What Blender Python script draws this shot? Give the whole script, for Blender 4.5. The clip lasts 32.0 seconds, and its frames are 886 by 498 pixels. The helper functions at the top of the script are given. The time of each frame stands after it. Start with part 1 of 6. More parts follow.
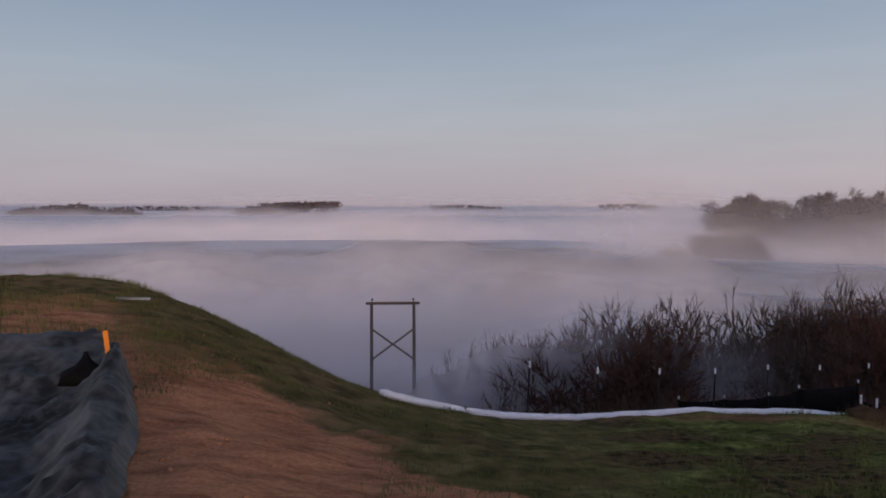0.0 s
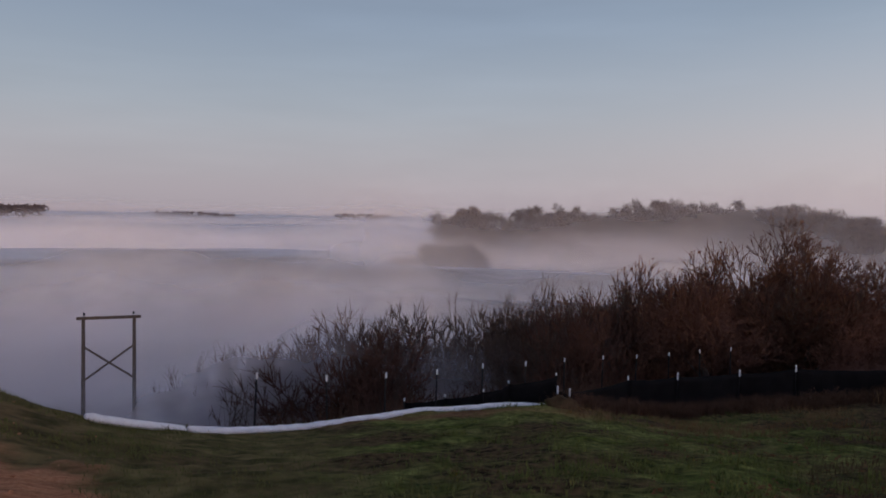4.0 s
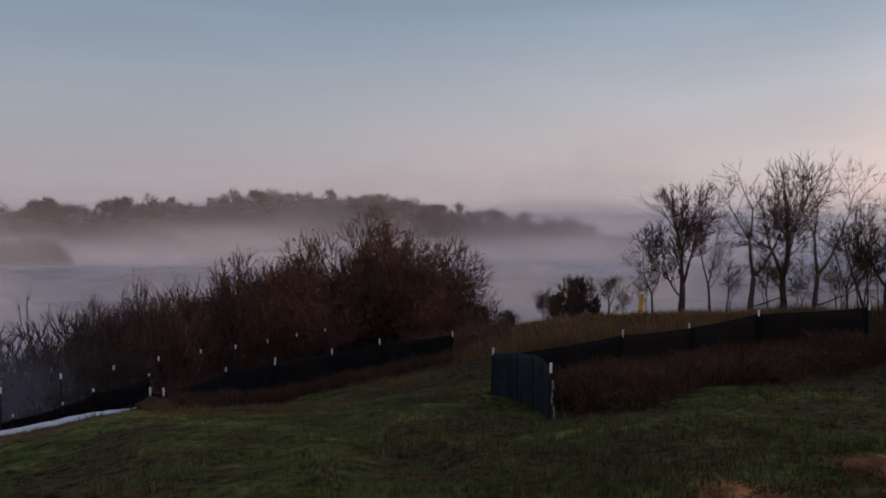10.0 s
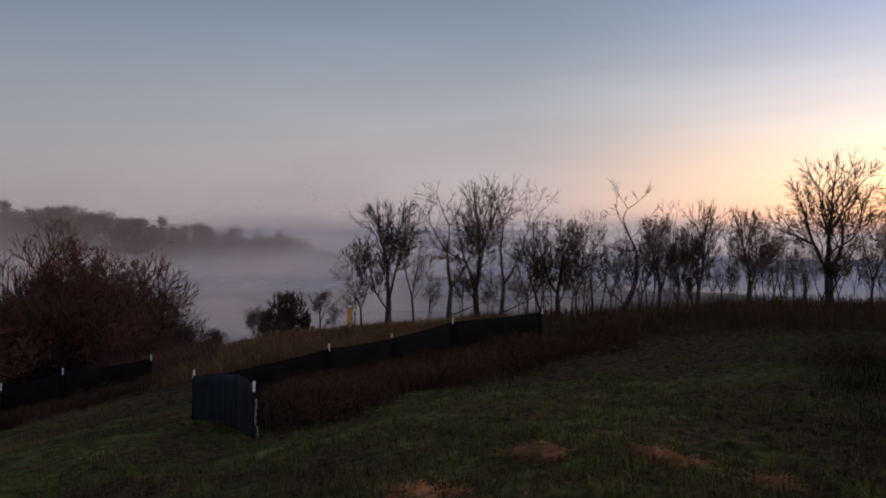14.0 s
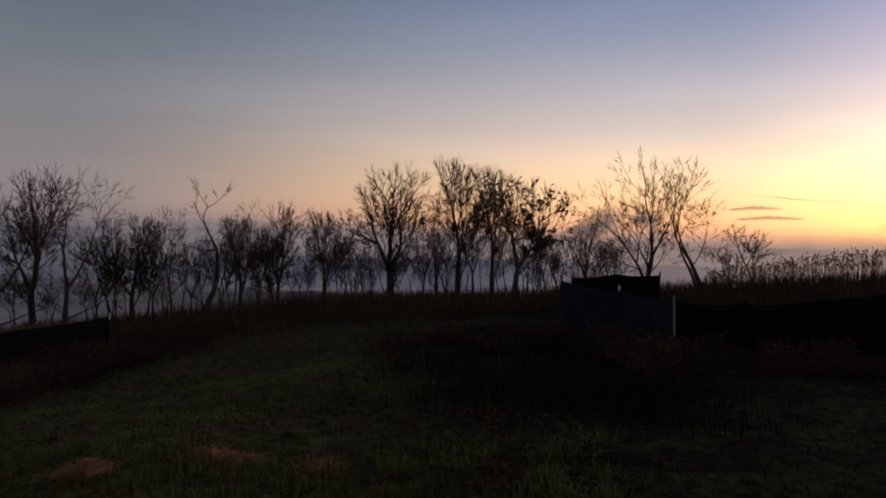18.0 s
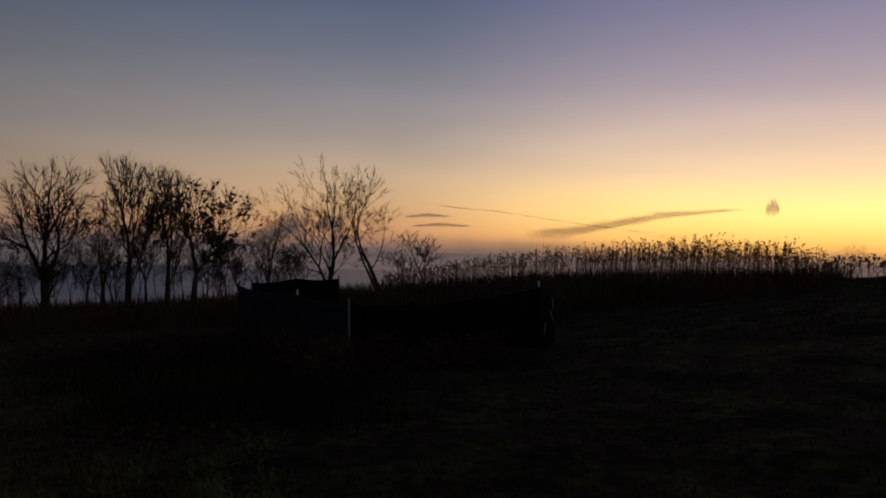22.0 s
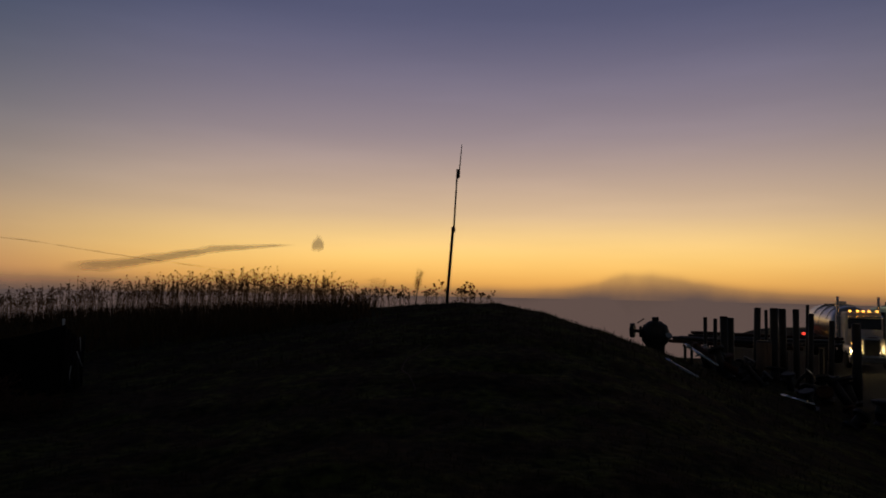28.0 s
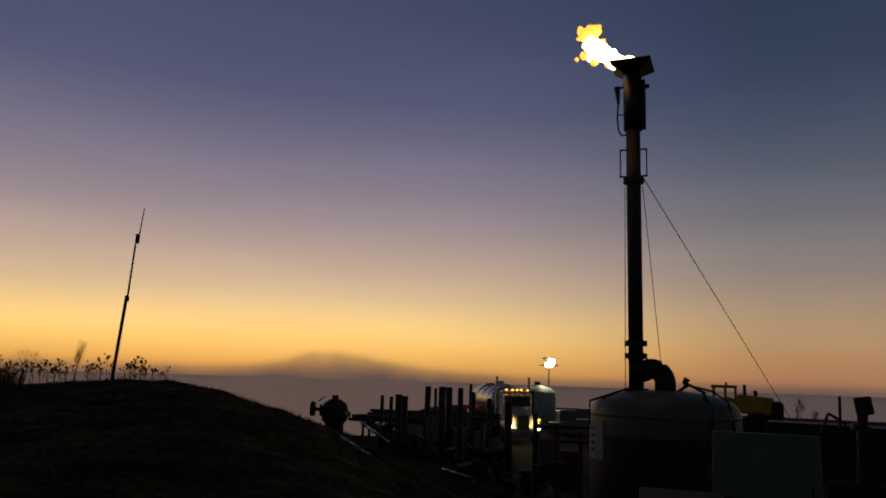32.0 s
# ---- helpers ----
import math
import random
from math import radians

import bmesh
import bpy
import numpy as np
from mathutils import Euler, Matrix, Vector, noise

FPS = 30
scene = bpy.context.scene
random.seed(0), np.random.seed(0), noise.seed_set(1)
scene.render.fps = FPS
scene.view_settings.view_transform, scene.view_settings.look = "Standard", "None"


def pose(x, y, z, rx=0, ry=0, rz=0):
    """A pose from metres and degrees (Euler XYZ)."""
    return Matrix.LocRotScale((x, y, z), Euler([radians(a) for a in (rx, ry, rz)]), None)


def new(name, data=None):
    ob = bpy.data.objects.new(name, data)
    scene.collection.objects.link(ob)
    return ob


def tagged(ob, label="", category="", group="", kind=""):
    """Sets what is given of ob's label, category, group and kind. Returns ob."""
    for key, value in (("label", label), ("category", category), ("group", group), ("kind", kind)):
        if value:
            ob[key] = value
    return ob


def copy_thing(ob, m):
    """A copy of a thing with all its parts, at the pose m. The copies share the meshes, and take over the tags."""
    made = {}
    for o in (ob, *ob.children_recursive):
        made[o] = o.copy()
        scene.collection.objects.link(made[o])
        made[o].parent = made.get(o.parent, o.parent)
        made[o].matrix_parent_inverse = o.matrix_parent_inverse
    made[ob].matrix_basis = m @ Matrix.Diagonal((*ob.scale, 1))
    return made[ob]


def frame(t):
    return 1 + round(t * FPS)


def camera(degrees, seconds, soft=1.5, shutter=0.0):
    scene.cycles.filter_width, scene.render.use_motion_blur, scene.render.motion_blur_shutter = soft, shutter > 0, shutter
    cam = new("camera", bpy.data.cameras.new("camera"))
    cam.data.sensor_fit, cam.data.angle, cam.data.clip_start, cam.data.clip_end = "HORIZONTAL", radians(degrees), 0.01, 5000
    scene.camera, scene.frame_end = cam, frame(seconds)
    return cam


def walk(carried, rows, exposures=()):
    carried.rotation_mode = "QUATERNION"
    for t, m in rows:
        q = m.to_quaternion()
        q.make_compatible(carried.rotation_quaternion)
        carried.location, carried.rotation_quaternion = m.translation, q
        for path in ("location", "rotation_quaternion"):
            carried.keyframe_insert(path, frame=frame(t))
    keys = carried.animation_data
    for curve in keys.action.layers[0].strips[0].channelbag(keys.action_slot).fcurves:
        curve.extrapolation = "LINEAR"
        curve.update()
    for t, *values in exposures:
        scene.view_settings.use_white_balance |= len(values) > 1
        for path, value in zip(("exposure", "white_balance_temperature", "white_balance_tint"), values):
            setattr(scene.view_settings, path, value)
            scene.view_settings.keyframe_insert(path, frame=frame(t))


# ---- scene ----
# The camera is held at arm's length by someone who turns on the spot.
EYE = 1.6
ARM = 0.4
PATH = [
    (0.0, -0.17, -3.52, -0.09),
    (0.5, -2.20, -3.48, -0.16),
    (1.0, -5.08, -3.43, -0.38),
    (1.5, -8.47, -3.59, -0.38),
    (2.0, -11.69, -3.58, -0.59),
    (2.5, -13.95, -3.26, -0.91),
    (4.5, -23.65, -2.43, -1.08),
    (5.0, -27.06, -2.23, -0.90),
    (5.5, -29.20, -2.07, -0.72),
    (6.0, -31.39, -2.02, -0.52),
    (6.5, -33.53, -2.19, -0.55),
    (7.0, -35.98, -2.22, -0.55),
    (7.5, -38.54, -2.50, -0.43),
    (8.0, -41.16, -2.82, -0.48),
    (8.5, -43.35, -3.04, -0.58),
    (9.0, -45.59, -2.99, -0.48),
    (9.5, -48.64, -3.03, -0.20),
    (10.0, -51.01, -3.00, -0.33),
    (10.5, -52.89, -2.65, -0.50),
    (11.0, -55.25, -2.49, -0.60),
    (11.5, -57.76, -2.32, -0.60),
    (12.0, -60.66, -2.26, -1.02),
    (12.5, -62.91, -2.10, -1.19),
    (13.0, -65.28, -1.95, -0.97),
    (13.5, -68.72, -1.74, -0.74),
    (14.0, -73.14, -1.63, -0.63),
    (14.5, -76.93, -1.60, -0.41),
    (16.5, -92.88, -1.17, -0.51),
    (17.0, -97.08, -1.09, -0.86),
    (17.5, -100.92, -1.05, -1.16),
    (18.0, -104.68, -1.09, -1.38),
    (18.5, -107.36, -0.90, -1.51),
    (19.0, -109.66, -0.80, -1.54),
    (19.5, -112.58, -0.60, -1.57),
    (20.0, -115.73, -0.37, -1.66),
    (20.5, -118.70, -0.31, -1.23),
    (21.0, -122.65, -0.31, -1.23),
    (21.5, -125.18, -0.28, -1.09),
    (22.0, -128.82, -0.12, -1.44),
    (22.5, -131.82, 0.05, -1.32),
    (23.0, -134.86, 0.39, -1.41),
    (23.5, -137.81, 0.65, -1.43),
    (24.0, -139.86, 0.81, -1.46),
    (24.5, -141.55, 0.84, -1.09),
    (26.5, -152.68, 1.59, -1.37),
    (27.0, -156.43, 1.92, -1.35),
    (27.5, -159.05, 2.54, -0.97),
    (28.0, -162.65, 3.28, -1.12),
    (28.5, -166.17, 4.12, -1.43),
    (29.0, -169.24, 4.91, -1.58),
    (29.5, -172.45, 5.62, -1.43),
    (30.0, -175.34, 6.41, -1.75),
    (30.5, -177.66, 7.54, -1.78),
    (31.0, -180.18, 8.93, -2.17),
    (31.5, -183.10, 9.81, -2.14),
    (32.0, -186.50, 9.87, -1.82),
]
EXPOSURES = [(0, 0.12), (6, 0.0), (9, -0.05), (11, -0.2), (13, -0.26), (14.5, -0.43), (16.5, -0.82), (19, -1.6),
             (21, -2.1), (23, -2.45), (26.5, -2.8), (28, -2.88), (30, -2.9), (32, -2.85)]
scene.cycles.transparent_max_bounces = 24
cam = camera(62.16, 32.0, soft=1.8)
walk(cam, [(t, pose(-math.sin(radians(y)) * ARM, math.cos(radians(y)) * ARM, EYE, 90 + p, r, y)) for t, y, p, r in PATH],
     EXPOSURES)

# ---- world: a clear dawn sky, the sun just under the horizon ----
SUN_AZ = 168.0


def dawn_sky():
    w = bpy.data.worlds.new("dawn_sky")
    scene.world = w
    w.use_nodes = True
    nt = w.node_tree
    nt.nodes.clear()
    N, L = nt.nodes.new, nt.links.new

    def mth(op, a, b=None, c=None):
        n = N("ShaderNodeMath")
        n.operation = op
        for i, v in enumerate((a, b, c)):
            if v is None:
                continue
            if isinstance(v, (int, float)):
                n.inputs[i].default_value = v
            else:
                L(v, n.inputs[i])
        return n.outputs[0]

    tc = N("ShaderNodeTexCoord")
    sep = N("ShaderNodeSeparateXYZ")
    L(tc.outputs["Generated"], sep.inputs[0])
    x, y, z = sep.outputs
    el = mth("ARCSINE", z)
    # elevation from -10 to 60 degrees as 0 to 1
    u = mth("MULTIPLY_ADD", el, 57.2958 / 70, 10 / 70)
    u = mth("MAXIMUM", mth("MINIMUM", u, 1.0), 0.0)
    h = mth("MAXIMUM", mth("SQRT", mth("ADD", mth("MULTIPLY", x, x), mth("MULTIPLY", y, y))), 1e-4)
    sx, sy = math.sin(radians(SUN_AZ)), math.cos(radians(SUN_AZ))
    c = mth("DIVIDE", mth("ADD", mth("MULTIPLY", x, sx), mth("MULTIPLY", y, sy)), h)

    def ramp(stops):
        n = N("ShaderNodeValToRGB")
        n.color_ramp.interpolation = "B_SPLINE"
        e = n.color_ramp.elements
        while len(e) < len(stops):
            e.new(0.5)
        for q, (deg, col) in zip(e, stops):
            q.position = (deg + 10) / 70
            q.color = (*[v / 10 for v in col], 1)
        L(u, n.inputs[0])
        return n.outputs[0]

    zen = (0.075, 0.085, 0.11)
    far = ramp([(-6, (.28, .25, .28)), (0, (.40, .345, .385)), (3, (.41, .385, .42)), (8, (.355, .40, .455)),
                (15, (.245, .32, .44)), (30, (.15, .18, .25)), (60, zen)])
    side = ramp([(-6, (.32, .30, .34)), (0, (.59, .50, .53)), (3, (.68, .57, .57)), (8, (.58, .565, .60)),
                 (15, (.31, .415, .53)), (30, (.11, .16, .245)), (60, zen)])
    near = ramp([(-5, (.9, .7, .65)), (-2, (1.7, 1.0, .8)), (.5, (3.3, 1.38, .6)), (3.5, (3.7, 2.33, 1.1)), (8, (1.95, 1.7, 1.6)),
                 (15, (.68, .80, 1.15)), (22, (.235, .385, .78)), (40, (.12, .17, .34)), (60, zen)])
    core = ramp([(-4, (.6, .5, .5)), (-1.8, (1.6, .85, .5)), (.6, (6.2, 2.75, .52)), (3, (8.3, 5.45, 1.6)),
                 (6, (5.1, 3.6, 2.3)), (12, (2.15, 1.76, 2.14)), (21, (.47, .60, 1.3)), (40, (.17, .22, .42)), (60, zen)])

    def blend(a, b, lo, hi):
        m = N("ShaderNodeMapRange")
        m.interpolation_type = "SMOOTHSTEP"
        m.inputs[1].default_value, m.inputs[2].default_value = lo, hi
        L(c, m.inputs[0])
        k = N("ShaderNodeMixRGB")
        L(m.outputs[0], k.inputs[0])
        L(a, k.inputs[1])
        L(b, k.inputs[2])
        return k.outputs[0]

    col = blend(blend(blend(far, side, -1.0, 0.1), near, -0.05, 0.85), core, 0.72, 1.0)
    # faint high veils of cloud
    nz = N("ShaderNodeTexNoise")
    mp = N("ShaderNodeMapping")
    mp.inputs["Scale"].default_value = (1.0, 1.0, 7)
    L(tc.outputs["Generated"], mp.inputs[0])
    L(mp.outputs[0], nz.inputs["Vector"])
    nz.inputs["Scale"].default_value, nz.inputs["Detail"].default_value = 2.2, 5
    veil = N("ShaderNodeMapRange")
    veil.inputs[1].default_value, veil.inputs[2].default_value = 0.45, 0.75
    veil.inputs[3].default_value, veil.inputs[4].default_value = 0.965, 1.055
    L(nz.outputs[0], veil.inputs[0])
    bg = N("ShaderNodeBackground")
    L(col, bg.inputs[0])
    L(mth("MULTIPLY", veil.outputs[0], 10.0), bg.inputs[1])
    sky = N("ShaderNodeTexSky")
    sky.sky_type, sky.sun_disc = "NISHITA", False
    sky.sun_elevation, sky.sun_rotation = radians(0.5), radians(SUN_AZ)
    bg2 = N("ShaderNodeBackground")
    L(sky.outputs[0], bg2.inputs[0])
    bg2.inputs[1].default_value = 0.01
    add = N("ShaderNodeAddShader")
    L(bg.outputs[0], add.inputs[0])
    L(bg2.outputs[0], add.inputs[1])
    out = N("ShaderNodeOutputWorld")
    L(add.outputs[0], out.inputs[0])


dawn_sky()


# ---- materials ----
def material(name, a, b=None, scale=3.0, rough=0.8, metal=0.0, bump=0.3, fine=40.0, spread=(0.35, 0.65), per_object=0.0,
             emit=None, power=0.0, stretch=(1, 1, 1)):
    """A surface of two colours mixed by coarse and fine noise, with relief."""
    m = bpy.data.materials.new(name)
    m.use_nodes = True
    nt = m.node_tree
    bs = nt.nodes["Principled BSDF"]
    N, L = nt.nodes.new, nt.links.new
    b = b or tuple(v * 0.6 for v in a)
    geo = N("ShaderNodeTexCoord")
    mp = N("ShaderNodeMapping")
    mp.inputs["Scale"].default_value = stretch
    L(geo.outputs["Object"], mp.inputs[0])
    n1, n2 = N("ShaderNodeTexNoise"), N("ShaderNodeTexNoise")
    for n, s in ((n1, scale), (n2, fine)):
        L(mp.outputs[0], n.inputs["Vector"])
        n.inputs["Scale"].default_value, n.inputs["Detail"].default_value = s, 6
    mix = N("ShaderNodeMath")
    mix.operation = "MULTIPLY_ADD"
    L(n2.outputs[0], mix.inputs[0])
    mix.inputs[1].default_value = 0.4
    sc = N("ShaderNodeMath")
    sc.operation = "MULTIPLY"
    sc.inputs[1].default_value = 0.6
    L(n1.outputs[0], sc.inputs[0])
    L(sc.outputs[0], mix.inputs[2])
    rp = N("ShaderNodeValToRGB")
    rp.color_ramp.elements[0].position, rp.color_ramp.elements[1].position = spread
    rp.color_ramp.elements[0].color, rp.color_ramp.elements[1].color = (*b, 1), (*a, 1)
    L(mix.outputs[0], rp.inputs[0])
    col = rp.outputs[0]
    if per_object:
        oi = N("ShaderNodeObjectInfo")
        hv = N("ShaderNodeHueSaturation")
        mr = N("ShaderNodeMapRange")
        mr.inputs[3].default_value, mr.inputs[4].default_value = 1 - per_object, 1 + per_object
        L(oi.outputs["Random"], mr.inputs[0])
        L(mr.outputs[0], hv.inputs["Value"])
        L(col, hv.inputs["Color"])
        col = hv.outputs[0]
    L(col, bs.inputs["Base Color"])
    bs.inputs["Metallic"].default_value = metal
    bs.inputs["Specular IOR Level"].default_value = .08 if rough >= .7 else .4
    rr = N("ShaderNodeMapRange")
    rr.inputs[3].default_value, rr.inputs[4].default_value = max(0.05, rough - 0.12), min(1, rough + 0.12)
    L(n2.outputs[0], rr.inputs[0])
    L(rr.outputs[0], bs.inputs["Roughness"])
    if bump:
        bp = N("ShaderNodeBump")
        bp.inputs["Strength"].default_value, bp.inputs["Distance"].default_value = bump, 0.02
        L(mix.outputs[0], bp.inputs["Height"])
        L(bp.outputs[0], bs.inputs["Normal"])
    if emit:
        bs.inputs["Emission Color"].default_value = (*emit, 1)
        bs.inputs["Emission Strength"].default_value = power
    return m


M_BARK = material("bark", (.13, .098, .078), (.055, .04, .032), 2, .95, bump=.6, fine=25, per_object=.25)
M_TWIG = material("twig", (.15, .10, .075), (.08, .052, .04), 1, .95, bump=0, per_object=.3)
M_REDTWIG = material("red_brown_twig", (.18, .085, .056), (.085, .045, .033), .6, .95, bump=0, per_object=.3)
M_FARTWIG = material("far_wood", (.12, .088, .086), (.075, .056, .056), .3, .95, bump=0, per_object=.3)
M_EVERGREEN = material("evergreen", (.03, .04, .025), (.014, .02, .012), 2, .9, bump=0)
M_GRASS = material("grass_blades", (.155, .165, .045), (.13, .10, .042), .35, .8, bump=0, fine=3)
M_TUFT = material("tussock_blades", (.2, .215, .055), (.05, .06, .014), 2.5, .8, bump=0, fine=9)
M_DRY = material("dry_grass", (.115, .07, .034), (.05, .03, .015), .5, .9, bump=0, fine=6)
M_DEAD = material("dead_weeds", (.15, .08, .048), (.07, .037, .023), .7, .95, bump=0)
M_REED = material("dry_weeds", (.40, .19, .075), (.16, .08, .035), 1, .9, bump=0)
M_STRAW = material("straw", (.5, .25, .12), (.28, .13, .06), 6, .9, bump=.5, fine=60)
M_STEEL = material("dark_steel", (.035, .036, .036), (.018, .018, .018), 4, .6, .4, .15)
M_RUST = material("rusty_steel", (.07, .036, .024), (.03, .019, .015), 5, .8, .3, .3)
M_WHITE = material("white_paint", (.8, .8, .78), (.6, .6, .57), 9, .55, bump=.1)
M_FABRIC = material("black_fence_fabric", (.010, .0085, .008), (.004, .0035, .0035), 3, .75, bump=.35, fine=120)
M_BLUEFAB = material("slate_fence_fabric", (.03, .036, .046), (.015, .018, .025), 3, .7, bump=.35, fine=120)
M_PIPE = material("white_filter_sock", (.93, .91, .88), (.8, .77, .74), 5, .6, bump=.2, fine=30)
M_WOOD = material("weathered_wood", (.16, .12, .09), (.08, .06, .045), 3, .9, bump=.5, fine=30, stretch=(4, 4, .4))
M_ORANGE = material("orange_stake_paint", (.9, .3, .03), (.7, .2, .02), 8, .6, bump=.1)
M_YELLOW = material("yellow_marker", (.75, .42, .05), (.5, .28, .04), 6, .6, bump=.1)
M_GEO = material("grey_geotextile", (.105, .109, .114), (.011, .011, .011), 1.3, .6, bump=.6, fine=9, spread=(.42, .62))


def terrain_material():
    m = bpy.data.materials.new("hillside")
    m.use_nodes = True
    nt = m.node_tree
    bs = nt.nodes["Principled BSDF"]
    N, L = nt.nodes.new, nt.links.new
    geo = N("ShaderNodeNewGeometry")

    def nz(scale, detail=6):
        n = N("ShaderNodeTexNoise")
        n.inputs["Scale"].default_value, n.inputs["Detail"].default_value = scale, detail
        L(geo.outputs["Position"], n.inputs["Vector"])
        return n.outputs[0]

    def ramp(fac, a, b, lo=.38, hi=.62):
        r = N("ShaderNodeValToRGB")
        r.color_ramp.elements[0].position, r.color_ramp.elements[1].position = lo, hi
        r.color_ramp.elements[0].color, r.color_ramp.elements[1].color = (*a, 1), (*b, 1)
        L(fac, r.inputs[0])
        return r.outputs[0]

    def mixc(fac, a, b):
        k = N("ShaderNodeMixRGB")
        L(fac, k.inputs[0])
        L(a, k.inputs[1])
        L(b, k.inputs[2])
        return k.outputs[0]

    def attr(name):
        at = N("ShaderNodeAttribute")
        at.attribute_name = name
        return at.outputs["Fac"]

    coarse, mid, fine = nz(.35), nz(2.2), nz(22)
    patch, tuft = nz(1.1, 8), nz(7.0, 8)
    green = mixc(ramp(patch, (0, 0, 0), (1, 1, 1), .4, .62), ramp(tuft, (.032, .042, .009), (.12, .145, .024), .35, .65), ramp(tuft, (.11, .12, .032), (.33, .33, .095), .35, .68))
    brown = ramp(tuft, (.028, .019, .010), (.17, .105, .05), .36, .66)
    grass = mixc(ramp(coarse, (0, 0, 0), (1, 1, 1), .46, .58), green, brown)
    # Turf seen against the dawn: its backlit dimness is put into these colours.
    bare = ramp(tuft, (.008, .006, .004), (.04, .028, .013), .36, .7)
    dim_green = ramp(tuft, (.012, .014, .005), (.075, .082, .018), .36, .7)
    backlit_dim = mixc(ramp(patch, (0, 0, 0), (1, 1, 1), .45, .6), bare, dim_green)
    mp = N("ShaderNodeMapping")
    mp.inputs["Scale"].default_value = (.7, 2.6, 2.6)
    L(geo.outputs["Position"], mp.inputs[0])
    ledge = N("ShaderNodeTexNoise")
    ledge.inputs["Scale"].default_value, ledge.inputs["Detail"].default_value = 1.5, 6
    ledge.inputs["Roughness"].default_value = .7
    L(mp.outputs[0], ledge.inputs["Vector"])
    ledge = ledge.outputs[0]
    soil = mixc(ledge, ramp(ledge, (.2, .07, .03), (.72, .32, .155), .38, .62), ramp(fine, (.42, .175, .09), (.62, .30, .175)))
    gravel = ramp(fine, (.012, .0115, .011), (.04, .038, .036))
    col = mixc(attr("dry"), grass, brown)
    litter = ramp(mid, (.07, .058, .022), (.24, .16, .075))
    col = mixc(attr("pale"), col, litter)
    col = mixc(attr("soil"), col, soil)
    col = mixc(attr("backlit_dim"), col, backlit_dim)
    col = mixc(attr("gravel"), col, gravel)
    L(col, bs.inputs["Base Color"])
    bs.inputs["Roughness"].default_value = .95
    bs.inputs["Specular IOR Level"].default_value = .04
    bp = N("ShaderNodeBump")
    bp.inputs["Strength"].default_value, bp.inputs["Distance"].default_value = .6, .08
    ad = N("ShaderNodeMath")
    ad.operation = "ADD"
    sl = N("ShaderNodeMath")
    sl.operation = "MULTIPLY_ADD"
    sl.inputs[1].default_value = 2.0
    L(ledge, sl.inputs[0])
    L(tuft, sl.inputs[2])
    L(sl.outputs[0], ad.inputs[0])
    L(fine, ad.inputs[1])
    L(ad.outputs[0], bp.inputs["Height"])
    L(bp.outputs[0], bs.inputs["Normal"])
    return m


M_GROUND = terrain_material()


# ---- plan: bearings in degrees clockwise from the first view, distances in metres, heights under the eye ----
RADII = np.array([0, 5, 9, 13, 18, 24, 32, 45.0])
PROFILES = []


def true(az):
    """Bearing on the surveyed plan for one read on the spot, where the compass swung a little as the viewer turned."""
    return az + float(np.interp(az, (-30, 0, 25, 45, 60, 93, 116, 129, 140, 153, 164, 180, 190, 201, 215, 300),
                                (.17, .17, .35, .2, .1, .1, .2, .1, .0, -.1, -.32, -.5, -.57, -.7, -.75, 0)))


def profile(az, *z):
    PROFILES.append((true(az), (-1.6, *z)))


profile(-60, -1.9, -2.2, -2.2, -2.2, -3.0, -5, -11)
profile(-35, -1.95, -2.15, -1.7, -1.35, -2.2, -6, -14)
profile(-24, -1.95, -2.12, -1.75, -1.45, -3.2, -8, -17)
profile(-18.5, -2.0, -2.2, -1.95, -2.1, -5, -10, -19)
profile(-11, -2.05, -2.5, -2.72, -3.7, -6.5, -11.5, -20)
profile(-5, -2.1, -2.8, -3.3, -4.7, -7.2, -12.5, -21)
profile(6, -2.1, -3.0, -3.95, -5.1, -7.6, -12.5, -21)
profile(18, -2.1, -3.0, -3.85, -4.7, -6.8, -11.5, -19)
profile(29, -2.0, -2.85, -3.6, -4.4, -6.3, -10, -17)
profile(40, -2.0, -2.75, -3.65, -4.85, -5.7, -8, -13)
profile(52, -1.95, -2.7, -3.4, -4.3, -5.0, -5.7, -8.5)
profile(60, -1.85, -2.7, -3.6, -4.0, -4.35, -4.75, -7)
profile(68, -1.75, -2.4, -3.15, -3.9, -4.2, -4.4, -6.5)
profile(80, -1.75, -2.15, -2.8, -3.4, -3.65, -3.8, -6)
profile(95, -1.75, -2.05, -2.35, -2.6, -2.7, -2.95, -5)
profile(110, -1.75, -2.0, -2.2, -2.3, -2.4, -2.6, -4)
profile(122, -1.7, -1.95, -2.15, -2.3, -2.2, -2.1, -3)
profile(137, -1.65, -1.85, -2.02, -2.05, -1.75, -1.3, -1.8)
profile(153, -1.55, -1.52, -1.4, -1.2, -1.05, -.95, -1.35)
profile(163, -1.5, -1.38, -1.1, -.7, -.32, -.5, -3.2)
profile(167, -1.5, -1.4, -1.05, -.62, -.18, -1.5, -3.9)
profile(170.5, -1.5, -1.42, -1.1, -.6, -.5, -2.4, -4.1)
profile(176, -1.5, -1.45, -1.2, -.9, -1.35, -3.5, -4.2)
profile(180, -1.52, -1.55, -1.5, -1.35, -1.9, -3.7, -4.2)
profile(183.5, -1.55, -1.65, -1.85, -1.95, -2.3, -3.9, -4.2)
profile(189, -1.6, -1.9, -2.3, -2.5, -2.5, -3.9, -4.2)
profile(192.5, -1.6, -2.0, -2.6, -2.9, -2.9, -4.0, -4.2)
profile(200, -1.7, -2.3, -3.0, -3.3, -3.9, -4.2, -4.2)
